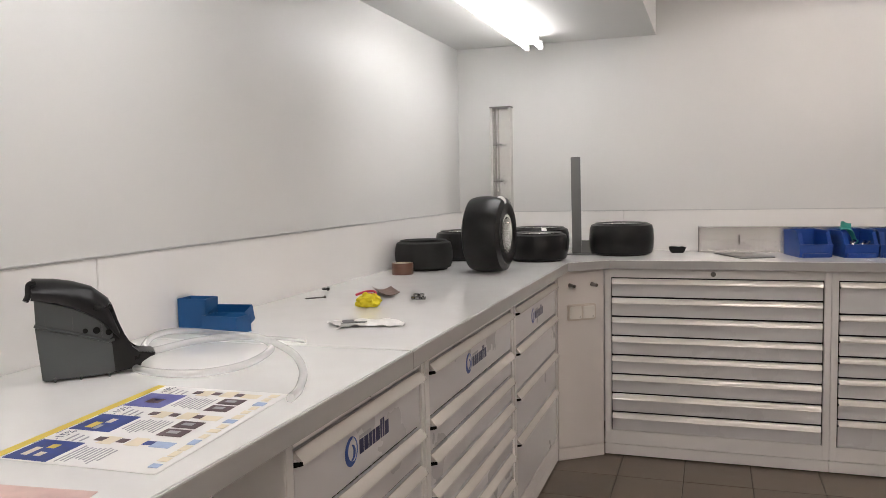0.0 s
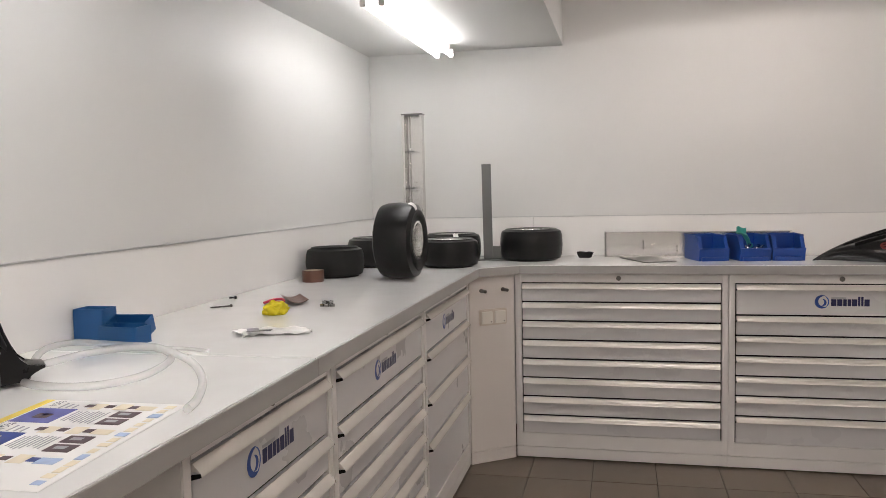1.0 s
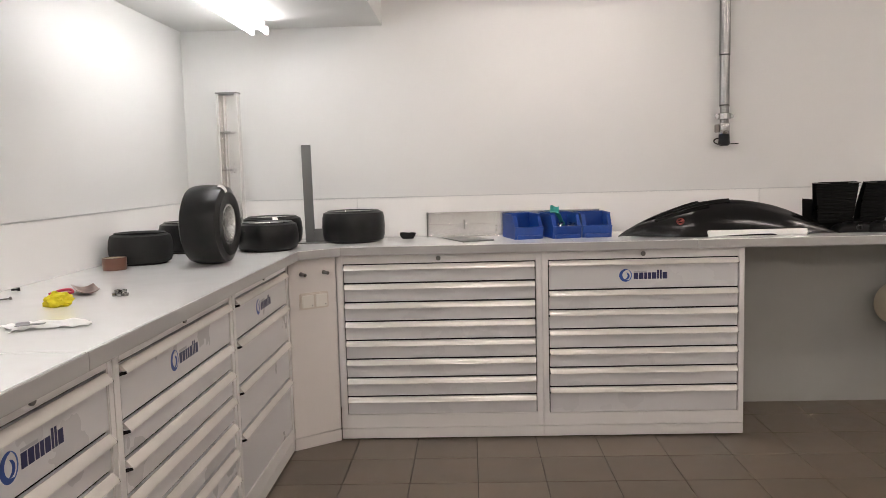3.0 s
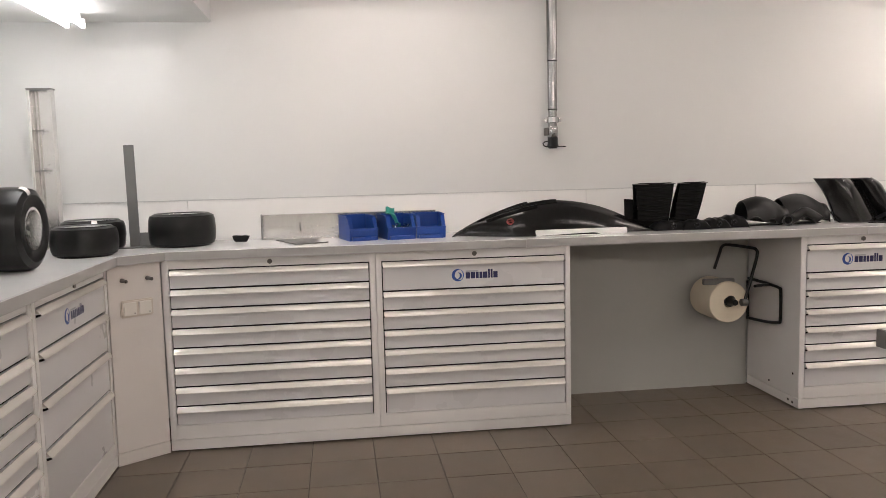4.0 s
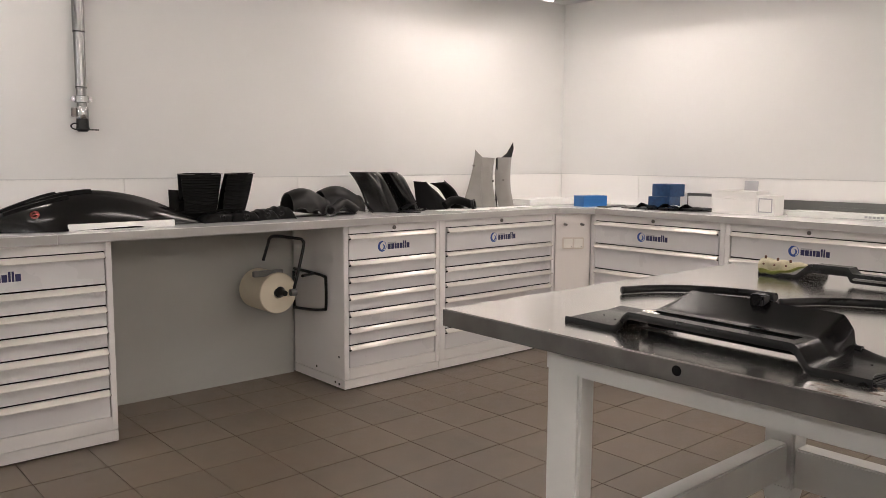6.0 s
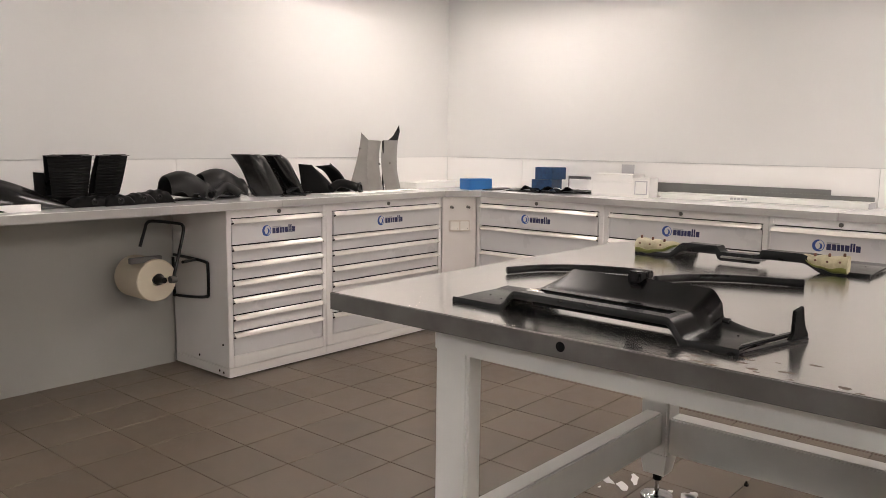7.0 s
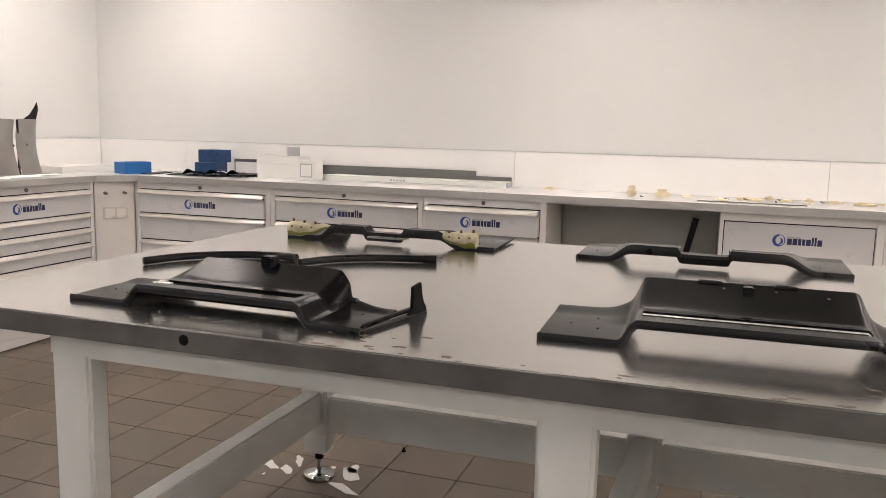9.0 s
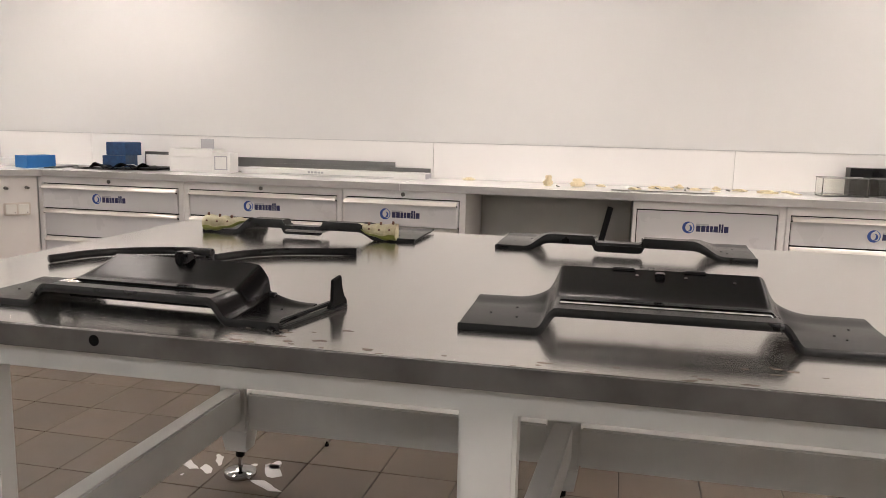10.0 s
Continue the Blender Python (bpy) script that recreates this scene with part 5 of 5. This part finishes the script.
carton("white_box", 4.72, 5.27, 4.64, 4.85, TOP, 0.045, WHITE, "flat white cardboard box in the bench corner", lid=0.03)
carton("blue_box", 4.97, 5.18, 4.31, 4.43, TOP, 0.078, CARDB, "bright blue cardboard box on the worktop", turn=-14)
carton("navy_box", 5.18, 5.34, 3.79, 3.95, TOP + 0.012, 0.075, CARDN, "dark blue printed cardboard box on black sheets", turn=6)
carton("navy_box", 5.20, 5.35, 3.77, 3.93, TOP + 0.088, 0.085, CARDN, "dark blue printed cardboard box stacked on another", turn=-8)
for pts, dz, mt, lb in (([(5.02, 4.18), (5.30, 4.22), (5.36, 4.32), (5.04, 4.28)], 0.0, MATTE, "thin black sheet lying on the worktop"), ([(5.06, 3.70), (5.30, 3.64), (5.36, 4.08), (5.08, 4.10)], 0.0, MATTE, "thin black plastic sheet under the blue boxes"), ([(5.10, 3.72), (5.33, 3.68), (5.34, 4.02), (5.12, 4.05)], 0.005, PLASTIC, "glossy black sheet under the blue boxes"), ([(5.14, 3.56), (5.40, 3.52), (5.38, 3.70), (5.16, 3.72)], 0.006, MATTE, "bent black offcut on the worktop"), ([(5.22, 3.46), (5.36, 3.45), (5.36, 3.58), (5.24, 3.6)], 0.0, MATTE, "small black offcut by the white box"), ([(5.18, 4.04), (5.40, 4.06), (5.42, 4.2), (5.2, 4.16)], 0.0, DULL, "grey metal offcut on the worktop")):
    s = thing("black_sheet", lb, "sheet", group="flat offcuts")
    part("sheet", prism(pts, TOP + dz + 0.0005, TOP + dz + 0.005, 0.001), mt, s)
t = thing("grey_cable", "loose end of pale tape on the dark sheets", "tape", pose(5.22, 3.74, TOP + 0.012))
part("strip", shell(lambda u, v: (-0.05 + 0.02 * v, -0.06 + 0.12 * u, 0.02 * math.sin(math.pi * u) + 0.002), 12, 2, 0.001), PAPER, t)
for x, y, turn, lb in ((5.10, 3.90, 70, "curled dark plastic offcut before the blue boxes"), (5.12, 3.74, 95, "curled dark plastic shell on black sheets"), (5.16, 3.60, 80, "curled dark offcut beside the white box")):
    s = thing("curled_offcut", lb, "offcut", pose(x, y, TOP + 0.011, 0, 0, turn), "curled dark offcuts")
    part("shell", shell(lambda u, v: (-0.075 + 0.15 * u, -0.04 + 0.08 * v, 0.003 + 0.030 * math.sin(math.pi * u) * (0.55 + 0.45 * v) + 0.004 * math.sin(7 * u + 4 * v)), 16, 8, 0.003), CARBON, s)
carton("white_box", 5.20, 5.36, 3.165, 3.47, TOP, 0.145, WHITE, "large white cardboard box on the worktop", lid=0.05)
t = carton("white_box", 5.18, 5.30, 3.035, 3.155, TOP, 0.125, WHITE, "small white box with a grey square outline")
for y0, y1, z0, z1 in ((-0.045, 0.045, 0.100, 0.107), (-0.045, 0.045, 0.018, 0.025), (-0.045, -0.038, 0.025, 0.1), (0.038, 0.045, 0.025, 0.1)):
    part("outline", box(-0.0612, -0.0598, y0, y1, z0, z1), INKG, t, "grey printed frame")
t = thing("grey_tag", "small grey card standing behind the white box", "card", pose(5.40, 3.31, TOP, 0, 0, 0))
part("card", box(-0.002, 0.002, -0.05, 0.045, 0, 0.205, 0.001), INKG, t)
t = thing("steel_strip", "long dark steel strip leaning on the splashback", "steel strip", pose(5.44, 0, TOP))
part("strip", box(-0.004, 0.004, 2.02, 3.14, 0.03, 0.092, 0.001), DULL, t)
part("strip", box(-0.014, -0.006, 1.785, 2.85, 0.0, 0.06, 0.001), DULL, t)
t = thing("steel_strip", "short dark steel strip leaning behind the boxes", "steel strip", pose(5.44, 0, TOP))
part("strip", box(-0.004, 0.004, 3.48, 3.80, 0.0, 0.11, 0.001), DULL, t)
part("face", box(-0.006, -0.004, 3.49, 3.79, 0.012, 0.09, 0.0005), PAPER, t, "pale face of the strip")
t = thing("white_board", "long white board lying along the worktop", "board", pose(0, 0, TOP))
part("board", box(5.27, 5.42, 1.78, 3.0, 0, 0.035, 0.002), WHITE, t)
part("groove", box(5.2685, 5.27, 1.98, 2.72, 0.004, 0.007), INKG, t, "dark line along the board")
part("end", box(5.275, 5.415, 1.776, 1.7795, 0.002, 0.033), INKG, t, "grey end")
for k in range(5):
    part("print", box(5.2685, 5.2698, 2.44 + 0.022 * k, 2.456 + 0.022 * k, 0.014, 0.026), INKG, t, "small grey print")

rs = random.Random(11)
spots = [(5.40, 1.53, 0.10, 0.015), (5.18, 1.02, 0.09, 0.06), (5.22, 0.86, 0.11, 0.045), (5.28, 0.72, 0.07, 0.012), (5.16, 0.54, 0.09, 0.010), (5.30, 0.42, 0.12, 0.014), (5.22, 0.36, 0.10, 0.016), (5.38, 0.28, 0.08, 0.022), (5.27, 0.20, 0.10, 0.012), (5.35, 0.08, 0.07, 0.02), (5.20, 0.10, 0.08, 0.006), (5.33, -0.05, 0.11, 0.012), (5.26, -0.18, 0.13, 0.016), (5.36, -0.30, 0.09, 0.010), (5.24, -0.33, 0.10, 0.006)]
for x, y, s, h in spots:
    t = thing("resin_part", "small cream resin casting lying on the worktop", "resin part", pose(x, y, TOP, 0, 0, rs.uniform(-40, 40)), "cream resin castings")
    b = None
    n = rs.randint(5, 7)
    pts = [(s * 0.5 * math.cos(2 * math.pi * k / n) * rs.uniform(0.6, 1.1), s * 0.5 * math.sin(2 * math.pi * k / n) * rs.uniform(0.35, 1.0)) for k in range(n)]
    part("casting", prism(pts, 0, h * 0.6, h * 0.15), RESIN, t)
    q = [(0.55 * a + 0.006 * rs.uniform(-1, 1), 0.55 * c + 0.006 * rs.uniform(-1, 1)) for a, c in pts]
    part("boss", prism(q, h * 0.6, h, h * 0.1), RESIN, t)
for x, y in ((5.16, 1.0), (5.30, 0.45), (5.36, 0.27), (5.33, 0.06), (5.25, 0.55), (5.2, 0.3)):
    t = thing("small_insert", "tiny dark metal insert among the castings", "insert", pose(x - 0.05, y - 0.04, TOP + 0.005, 0, 75, rs.uniform(0, 180)), "tiny metal inserts")
    part("insert", lathe([(0, -0.012), (0.004, -0.012), (0.0045, 0.012), (0, 0.012)], 10), DULL, t)
t = thing("thin_rod", "thin grey rod lying along the worktop edge", "rod", pose(0, 0, TOP + 0.003))
part("rod", tube([(5.02, 0.66, 0), (5.01, 0.12, 0)], 0.003, 8), DULL, t)

for x0, x1, y0, y1, lb in ((5.18, 5.30, -0.68, -0.44, "clear acrylic box with dark rim on the worktop"), (5.20, 5.32, -0.95, -0.72, "clear acrylic box beside another at the bench end")):
    t = thing("acrylic_box", lb, "acrylic box", pose((x0 + x1) / 2, (y0 + y1) / 2, TOP, 0, 0, 5), "clear acrylic boxes")
    w, d, g, h = (x1 - x0) / 2, (y1 - y0) / 2, 0.005, 0.10
    part("floor", box(-w, w, -d, d, 0.0, g, 0.001), ACRYL, t)
    part("side", box(-w, -w + g, -d, d, g, h, 0.001), ACRYL, t)
    part("side", box(w - g, w, -d, d, g, h, 0.001), ACRYL, t)
    part("end", box(-w + g, w - g, -d, -d + g, g, h, 0.001), ACRYL, t)
    part("end", box(-w + g, w - g, d - g, d, g, h, 0.001), ACRYL, t)
    part("corner_frame", tube([(-w, -d, h), (-w, d, h), (w, d, h), (w, -d, h), (-w, -d, h)], 0.0025, 6), DULL, t, "thin dark rim")
carton("black_box", 5.34, 5.44, -0.86, -0.62, TOP, 0.15, PLASTIC, "black plastic case behind the acrylic boxes")

# in the open bay
t = thing("leaning_bar", "dark ribbed bar leaning in the open bay", "bar")
part("bar", tube([(5.02, 0.86, 0.0), (5.10, 0.66, 0.89)], 0.016, 10, ribs=0.08), PLASTIC, t)


# ---- parts on the steel table ----
def rising(a, b, u, power):
    """0 before a, 1 after b, hollow in between; also falls where b lies before a."""
    return min(1.0, max(0.0, (u - a) / (b - a))) ** power


def holes_and_lip(t, f, mid, face):
    def lip(u, w):
        p = Vector(f(u, 0))
        return p.x, -0.005 * math.sin(math.pi * (0.15 + 0.7 * w)), p.z + 0.002 - (0.012 + face * mid(u)) * w
    part("front_lip", shell(lip, 96, 4, 0.005), PLASTIC, t, "thick black front lip")
    for u, v in ((0.06, 0.4), (0.12, 0.62), (0.13, 0.3), (0.88, 0.4), (0.93, 0.62), (0.90, 0.3)):
        p = Vector(f(u, v))
        part("screw_hole", lathe([(0, 0), (0.0025, 0), (0.0025, 0.0008)], 10, m=pose(p.x, p.y, p.z + 0.0002)), DARK, t, "tiny dark hole")


def flap_deflector(m, length, depth, lift, rise, ramps, flap, flare, label, slot, torn=False, taper=0.0, light_block=False):
    """Flat ends, a raised slotted middle and a sloping back flap with hollow flanks. Local x along it, y to the back."""
    t = thing("air_deflector", label, "car part", m, "black composite deflectors")
    a0, a1, b0, b1 = ramps

    def mid(u):
        return step(a0, a1, u) * (1 - step(b0, b1, u))

    def flank(u):
        left = rising(flare[0], flap[0], u, 1.5 if torn else 2.4)
        if torn:
            ragged = 0.006 * math.sin(70 * u)
            return left * (1.0 if u < flap[1] + ragged else 0.42 * rising(flare[1], flap[1], u, 1.6))
        return left * rising(flare[1], flap[1], u, 2.4)

    def f(u, v):
        s, k = mid(u), flank(u)
        w = max(0.0, (v - 0.46) / 0.54)
        up = w * w / (w + 0.16) * 1.16
        curl = 0.010 * (1 - s) * step(0.7, 1.0, v)
        y = depth * v * (1 - taper * step(0.72, 0.95, u)) + 0.004 * (1 - s) * math.sin(9 * u)
        base = lift * s * (1 - 0.65 * w * (1 - k))
        return length * u, y, 0.009 + base + rise * k * up + curl * 0.5 + 0.0025 * math.sin(3 * v) * (1 - s)

    hole = lambda u, v: slot[0] < u < slot[1] and 0.20 < v < 0.37
    part("shell", shell(f, 140, 34, 0.005, hole), CARBON, t, angle=40)
    holes_and_lip(t, f, mid, 0.0)
    p, q = Vector(f(slot[0], 0.18)), Vector(f(slot[1], 0.40))
    part("recess", box(p.x, q.x, p.y, q.y, p.z - 0.014, p.z - 0.009), DARK, t, "black recess under the slot")
    # unseen web, added to block the bright wall's reflection under the body
    if light_block:
        a, b = Vector(f(slot[0], 0.40)), Vector(f(slot[1], 0.43))
        part("web", prism([(a.x, a.y), (b.x, a.y), (b.x, b.y), (a.x, b.y)], 0.006, 0.009 + lift * 0.85), MATTE, t, "added dark web blocking light under the fold")
    return t, f


def deflector(m, length, depth, lift, ramps, label, notch, thin):
    """A moulded strip with flat ends and a raised narrow middle that dips to a tray."""
    t = thing("air_deflector", label, "car part", m, "black composite deflectors")
    a0, a1, b0, b1 = ramps

    def mid(u):
        return step(a0, a1, u) * (1 - step(b0, b1, u))

    def f(u, v):
        s = mid(u)
        s2 = step(a0 - 0.03, a1 + 0.01, u) ** 1.5 * (1 - step(b0 - 0.01, b1 + 0.03, u)) ** 1.5
        dip = 0.02 * step(notch[0] - 0.012, notch[0], u) * (1 - step(notch[1], notch[1] + 0.012, u))
        return length * u, depth * v * (1 - thin * s2), 0.009 - dip + lift * s + 0.005 * (1 - s) * step(0.75, 1.0, v) + 0.004 * math.sin(3 * v) * (1 - s)
    part("shell", shell(f, 96, 26, 0.0055), CARBON, t, angle=45)
    holes_and_lip(t, f, mid, 0.016)
    return t, f


def along(x, y, ang):
    return pose(x, y, TT, 0, 0, ang)


t, f = flap_deflector(along(1.992, 1.985, -92.1), 0.745, 0.218, 0.040, 0.036, (0.20, 0.265, 0.79, 0.845), (0.285, 0.825), (0.13, 0.97), "scuffed black composite deflector with a torn back flap", (0.245, 0.765), torn=True, taper=0.2, light_block=True)
p = Vector(f(0.535, 0.97))
part("stop_block", box(-0.017, 0.017, -0.016, 0.014, -0.018, 0.020, 0.003, m=Matrix.Translation(p)), PLASTIC, t, "black block on the back edge")
p = Vector(f(0.275, 0.29))
part("label", prism([(-0.02, -0.010), (0.016, -0.012), (0.024, 0.008), (-0.012, 0.012)], 0, 0.001, m=Matrix.Translation(p) @ pose(0, 0, -0.003, 4, 5, 0)), SHEET, t, "torn silver label")
part("label", prism([(0.0, 0.0), (0.022, 0.002), (0.02, 0.01), (0.004, 0.011)], 0, 0.001, m=Matrix.Translation(p) @ pose(-0.004, -0.008, 0.001, -6, -8, 10)), INKC, t, "torn cream label")
p = Vector(f(0.845, 0.93))
part("bush", lathe([(0.003, 0), (0.008, 0), (0.008, 0.014), (0.003, 0.014)], 16, closed=True, m=pose(p.x, p.y, 0.022, 0, 90, 0)), PLASTIC, t, "small black bush")

t = thing("broken_fin", "broken black edge strip with an upright fin", "car part", along(1.958, 1.234, -10.5))
part("strip", prism([(0, 0), (0.235, -0.012), (0.247, 0.006), (0.235, 0.012), (0, 0.014)], 0.0, 0.008, 0.002), PLASTIC, t)
part("strip", prism([(0.02, 0.02), (0.235, 0.014), (0.235, 0.028), (0.04, 0.030)], 0.006, 0.014, 0.002), PLASTIC, t)
part("fin", prism([(0.165, 0.004), (0.247, 0.0), (0.244, 0.016), (0.232, 0.026), (0.224, 0.046), (0.221, 0.074), (0.188, 0.068), (0.187, 0.022)], -0.004, 0.004, 0.001, m=Matrix(((1, 0, 0, 0), (0, 0, 1, 0), (0, 1, 0, 0), (0, 0, 0, 1)))), MATTE, t, "upright black fin")

t, f = flap_deflector(along(2.083, 0.907, -89.0), 0.835, 0.272, 0.043, 0.042, (0.19, 0.232, 0.735, 0.785), (0.222, 0.752), (0.10, 0.885), "black composite deflector with slot and turned-up back", (0.235, 0.735))
for u, w in ((0.39, 0.05), (0.575, 0.046)):
    p = Vector(f(u, 1.0))
    part("tab", box(p.x - w / 2, p.x + w / 2, p.y - 0.008, p.y + 0.001, p.z - 0.010, p.z + 0.004, 0.002), PLASTIC, t)
p = Vector(f(0.484, 0.93))
part("bracket", box(p.x - 0.010, p.x + 0.010, p.y - 0.020, p.y + 0.004, p.z - 0.012, p.z + 0.006, 0.002), GLOSS, t, "small glossy bracket")
for u, v in ((0.425, 0.9), (0.55, 0.9), (0.67, 0.86)):
    p = Vector(f(u, v))
    part("rivet", lathe([(0, 0), (0.0035, 0), (0.003, 0.002), (0, 0.002)], 10, m=pose(p.x, p.y, p.z, 35)), LOCK, t)

t, f = deflector(along(3.165, 1.005, -91), 0.83, 0.30, 0.046, (0.12, 0.22, 0.76, 0.88), "black composite deflector with a shallow middle tray", (0.40, 0.57), 0.78)
part("tray", box(0.33, 0.475, -0.03, 0.05, 0.020, 0.026, 0.003), MATTE, t, "shallow tray in the middle")
for x in (0.326, 0.475):
    part("tray_side", box(x, x + 0.004, -0.03, 0.06, 0.020, 0.052, 0.001), MATTE, t)
part("tray_front", box(0.33, 0.475, -0.034, -0.030, 0.014, 0.034, 0.001), MATTE, t)

t, f = deflector(along(3.17, 2.085, -90), 0.80, 0.28, 0.046, (0.16, 0.24, 0.74, 0.84), "black composite deflector with cream foam end pieces", (0.40, 0.57), 0.78)
part("tray", box(0.33, 0.475, -0.03, 0.05, 0.020, 0.026, 0.003), GREYSHELL, t, "pale tray in the middle")


def foam_end(x0, x1):
    """A boat-shaped foam piece: full at its outer end x0, running out to a point at x1."""
    def g(u, v):
        a = math.pi * v
        low, high = 0.004 + 0.042 * u ** 2.2, 0.062 - 0.008 * u
        swell = 1 - 0.85 * u ** 2
        return x0 + (x1 - x0) * u, 0.012 - 0.044 * swell * math.sin(a) ** 0.8, low + (high - low) * (1 - math.cos(a)) / 2 + 0.002 * math.sin(17 * u)
    piece = part("end_piece", shell(g, 20, 20, 0.004 if x1 > x0 else -0.004), FOAM, t, "cream foam end piece")
    part("end_cap", prism([(0.012 - 0.044 * math.sin(math.pi * k / 12) ** 0.8, 0.004 + 0.058 * (1 - math.cos(math.pi * k / 12)) / 2) for k in range(13)], x0 - 0.002, x0 + 0.002, m=Matrix(((0, 0, 1, 0), (1, 0, 0, 0), (0, 1, 0, 0), (0, 0, 0, 1)))), FOAM, piece)

    def low(u, v):
        p = Vector(g(0.96 * u, 0.03 + (0.36 + 0.05 * math.sin(7 * u + 1)) * v))
        return p.x, p.y - 0.0022, p.z - 0.0006
    part("lime_band", shell(low, 18, 8, 0.001), LIME, piece, "lime painted belly")
    for k in range(3):
        p = Vector(g(0.12 + 0.24 * k, 0.62))
        part("plug", lathe([(0, 0), (0.004, 0), (0.003, 0.003), (0, 0.003)], 10, m=pose(p.x, p.y - 0.003, p.z, 90)), BROWN, piece, "small rusty plug")
        p = Vector(g(0.08 + 0.28 * k, 0.9))
        part("pin", lathe([(0.0045, 0), (0.0045, 0.009), (0.003, 0.011)], 10, m=pose(p.x, p.y, p.z - 0.001)), BROWN, piece, "small rusty pin")


foam_end(0.012, 0.168)
foam_end(0.735, 0.575)

for pts, lb in (([(2.43, 2.14), (2.55, 2.09), (2.64, 1.99), (2.685, 1.87), (2.68, 1.80)], "black corrugated hose lying behind the deflector"), ([(2.60, 1.73), (2.71, 1.67), (2.79, 1.56), (2.84, 1.405)], "short black corrugated hose on the steel table")):
    t = thing("corrugated_hose", lb, "hose", group="corrugated hoses")
    line = spline([(x, y, TT + 0.0125) for x, y in pts], 24)
    part("hose", tube(line, 0.011, 12, ribs=0.12), PLASTIC, t, angle=80)
    d = (line[-1] - line[-2]).normalized()
    part("end", tube([line[-1] - d * 0.02, line[-1] + d * 0.02], 0.0128, 14), PLASTIC, t)

# chips and wear on the table's front edge
rs = random.Random(5)
for k in range(44):
    y = rs.choice((rs.uniform(1.10, 1.32), rs.uniform(0.05, 0.75), rs.uniform(0.3, 0.5), rs.uniform(0.7, 1.4)))
    x = 1.862 + rs.random() ** 2 * 0.14
    t = thing("rust_mark", "flat dark rust mark on the steel tabletop", "rust mark", pose(x, y, TT), "rust marks on the tabletop")
    n = 7
    s = rs.uniform(0.003, 0.013)
    pts = [(0.5 * s * math.cos(2 * math.pi * q / n) * rs.uniform(0.5, 1.2), 1.3 * s * math.sin(2 * math.pi * q / n) * rs.uniform(0.5, 1.2)) for q in range(n)]
    part("mark", prism(pts, 0, 0.0004), RUST, t, smooth=False)

# torn paper on the floor by the rear foot
rs = random.Random(9)
for x, y, w, d, a in ((3.187, 2.185, 0.13, 0.05, 60), (3.165, 2.095, 0.10, 0.045, 40), (3.255, 2.09, 0.12, 0.032, 30), (3.235, 1.945, 0.06, 0.03, -30), (3.215, 1.845, 0.15, 0.075, 35), (3.095, 1.82, 0.16, 0.045, 65), (3.27, 1.855, 0.08, 0.055, 10), (3.10, 2.16, 0.02, 0.01, 0)):
    t = thing("paper_scrap", "torn white paper scrap lying on the tiles", "paper scrap", pose(x, y, 0.0008, 0, 0, a), "torn paper scraps")
    n = 11
    pts = [(0.5 * w * math.cos(2 * math.pi * q / n) * rs.uniform(0.75, 1.15), 0.5 * d * math.sin(2 * math.pi * q / n) * rs.uniform(0.6, 1.3)) for q in range(n)]
    part("scrap", prism(pts, 0.0, 0.0012), PAPER, t, smooth=False)
t = thing("floor_bolt", "tiny dark bolt lying on the tiles", "bolt", pose(3.50, 1.735, 0.001))
part("bolt", lathe([(0.0, 0), (0.009, 0), (0.009, 0.008), (0.005, 0.01), (0.004, 0.018), (0, 0.018)], 8), DARK, t)


# ---- floor tiles, last ----
P, X0, Y0 = 0.298, 0.042, 3.83


def tile_bm(size):
    return box(-size / 2, size / 2, -size / 2, size / 2, -0.008, 0, 0.0012, seg=1)


first = None
rest = bmesh.new()
ia, ib = math.ceil((WL - X0) / P) - 1, math.floor((WR - X0) / P) + 1
ja, jb = math.ceil((WS - Y0) / P) - 1, math.floor((WB - Y0) / P) + 1
rnd = random.Random(7)
for i in range(ia, ib):
    for j in range(ja, jb):
        x, y = X0 + (i + 0.5) * P, Y0 + (j + 0.5) * P
        dz = rnd.uniform(-0.0006, 0.0002)
        if -0.45 < x < 4.95 and 0.3 < y < 4.4:
            if first is None:
                first = part("tile", tile_bm(P - 0.004), TILE, floor, smooth=False)
                ob = first
            else:
                ob = new("tile", first.data)
                ob.parent = floor
            ob.location = (x, y, dz)
        else:
            join(rest, (lambda b: (bmesh.ops.translate(b, vec=(x, y, dz), verts=b.verts), b)[1])(tile_bm(P - 0.004)))
tagged(part("far_tiles", rest, TILE, floor, "brown ceramic tiles", smooth=False), kind="stuff")
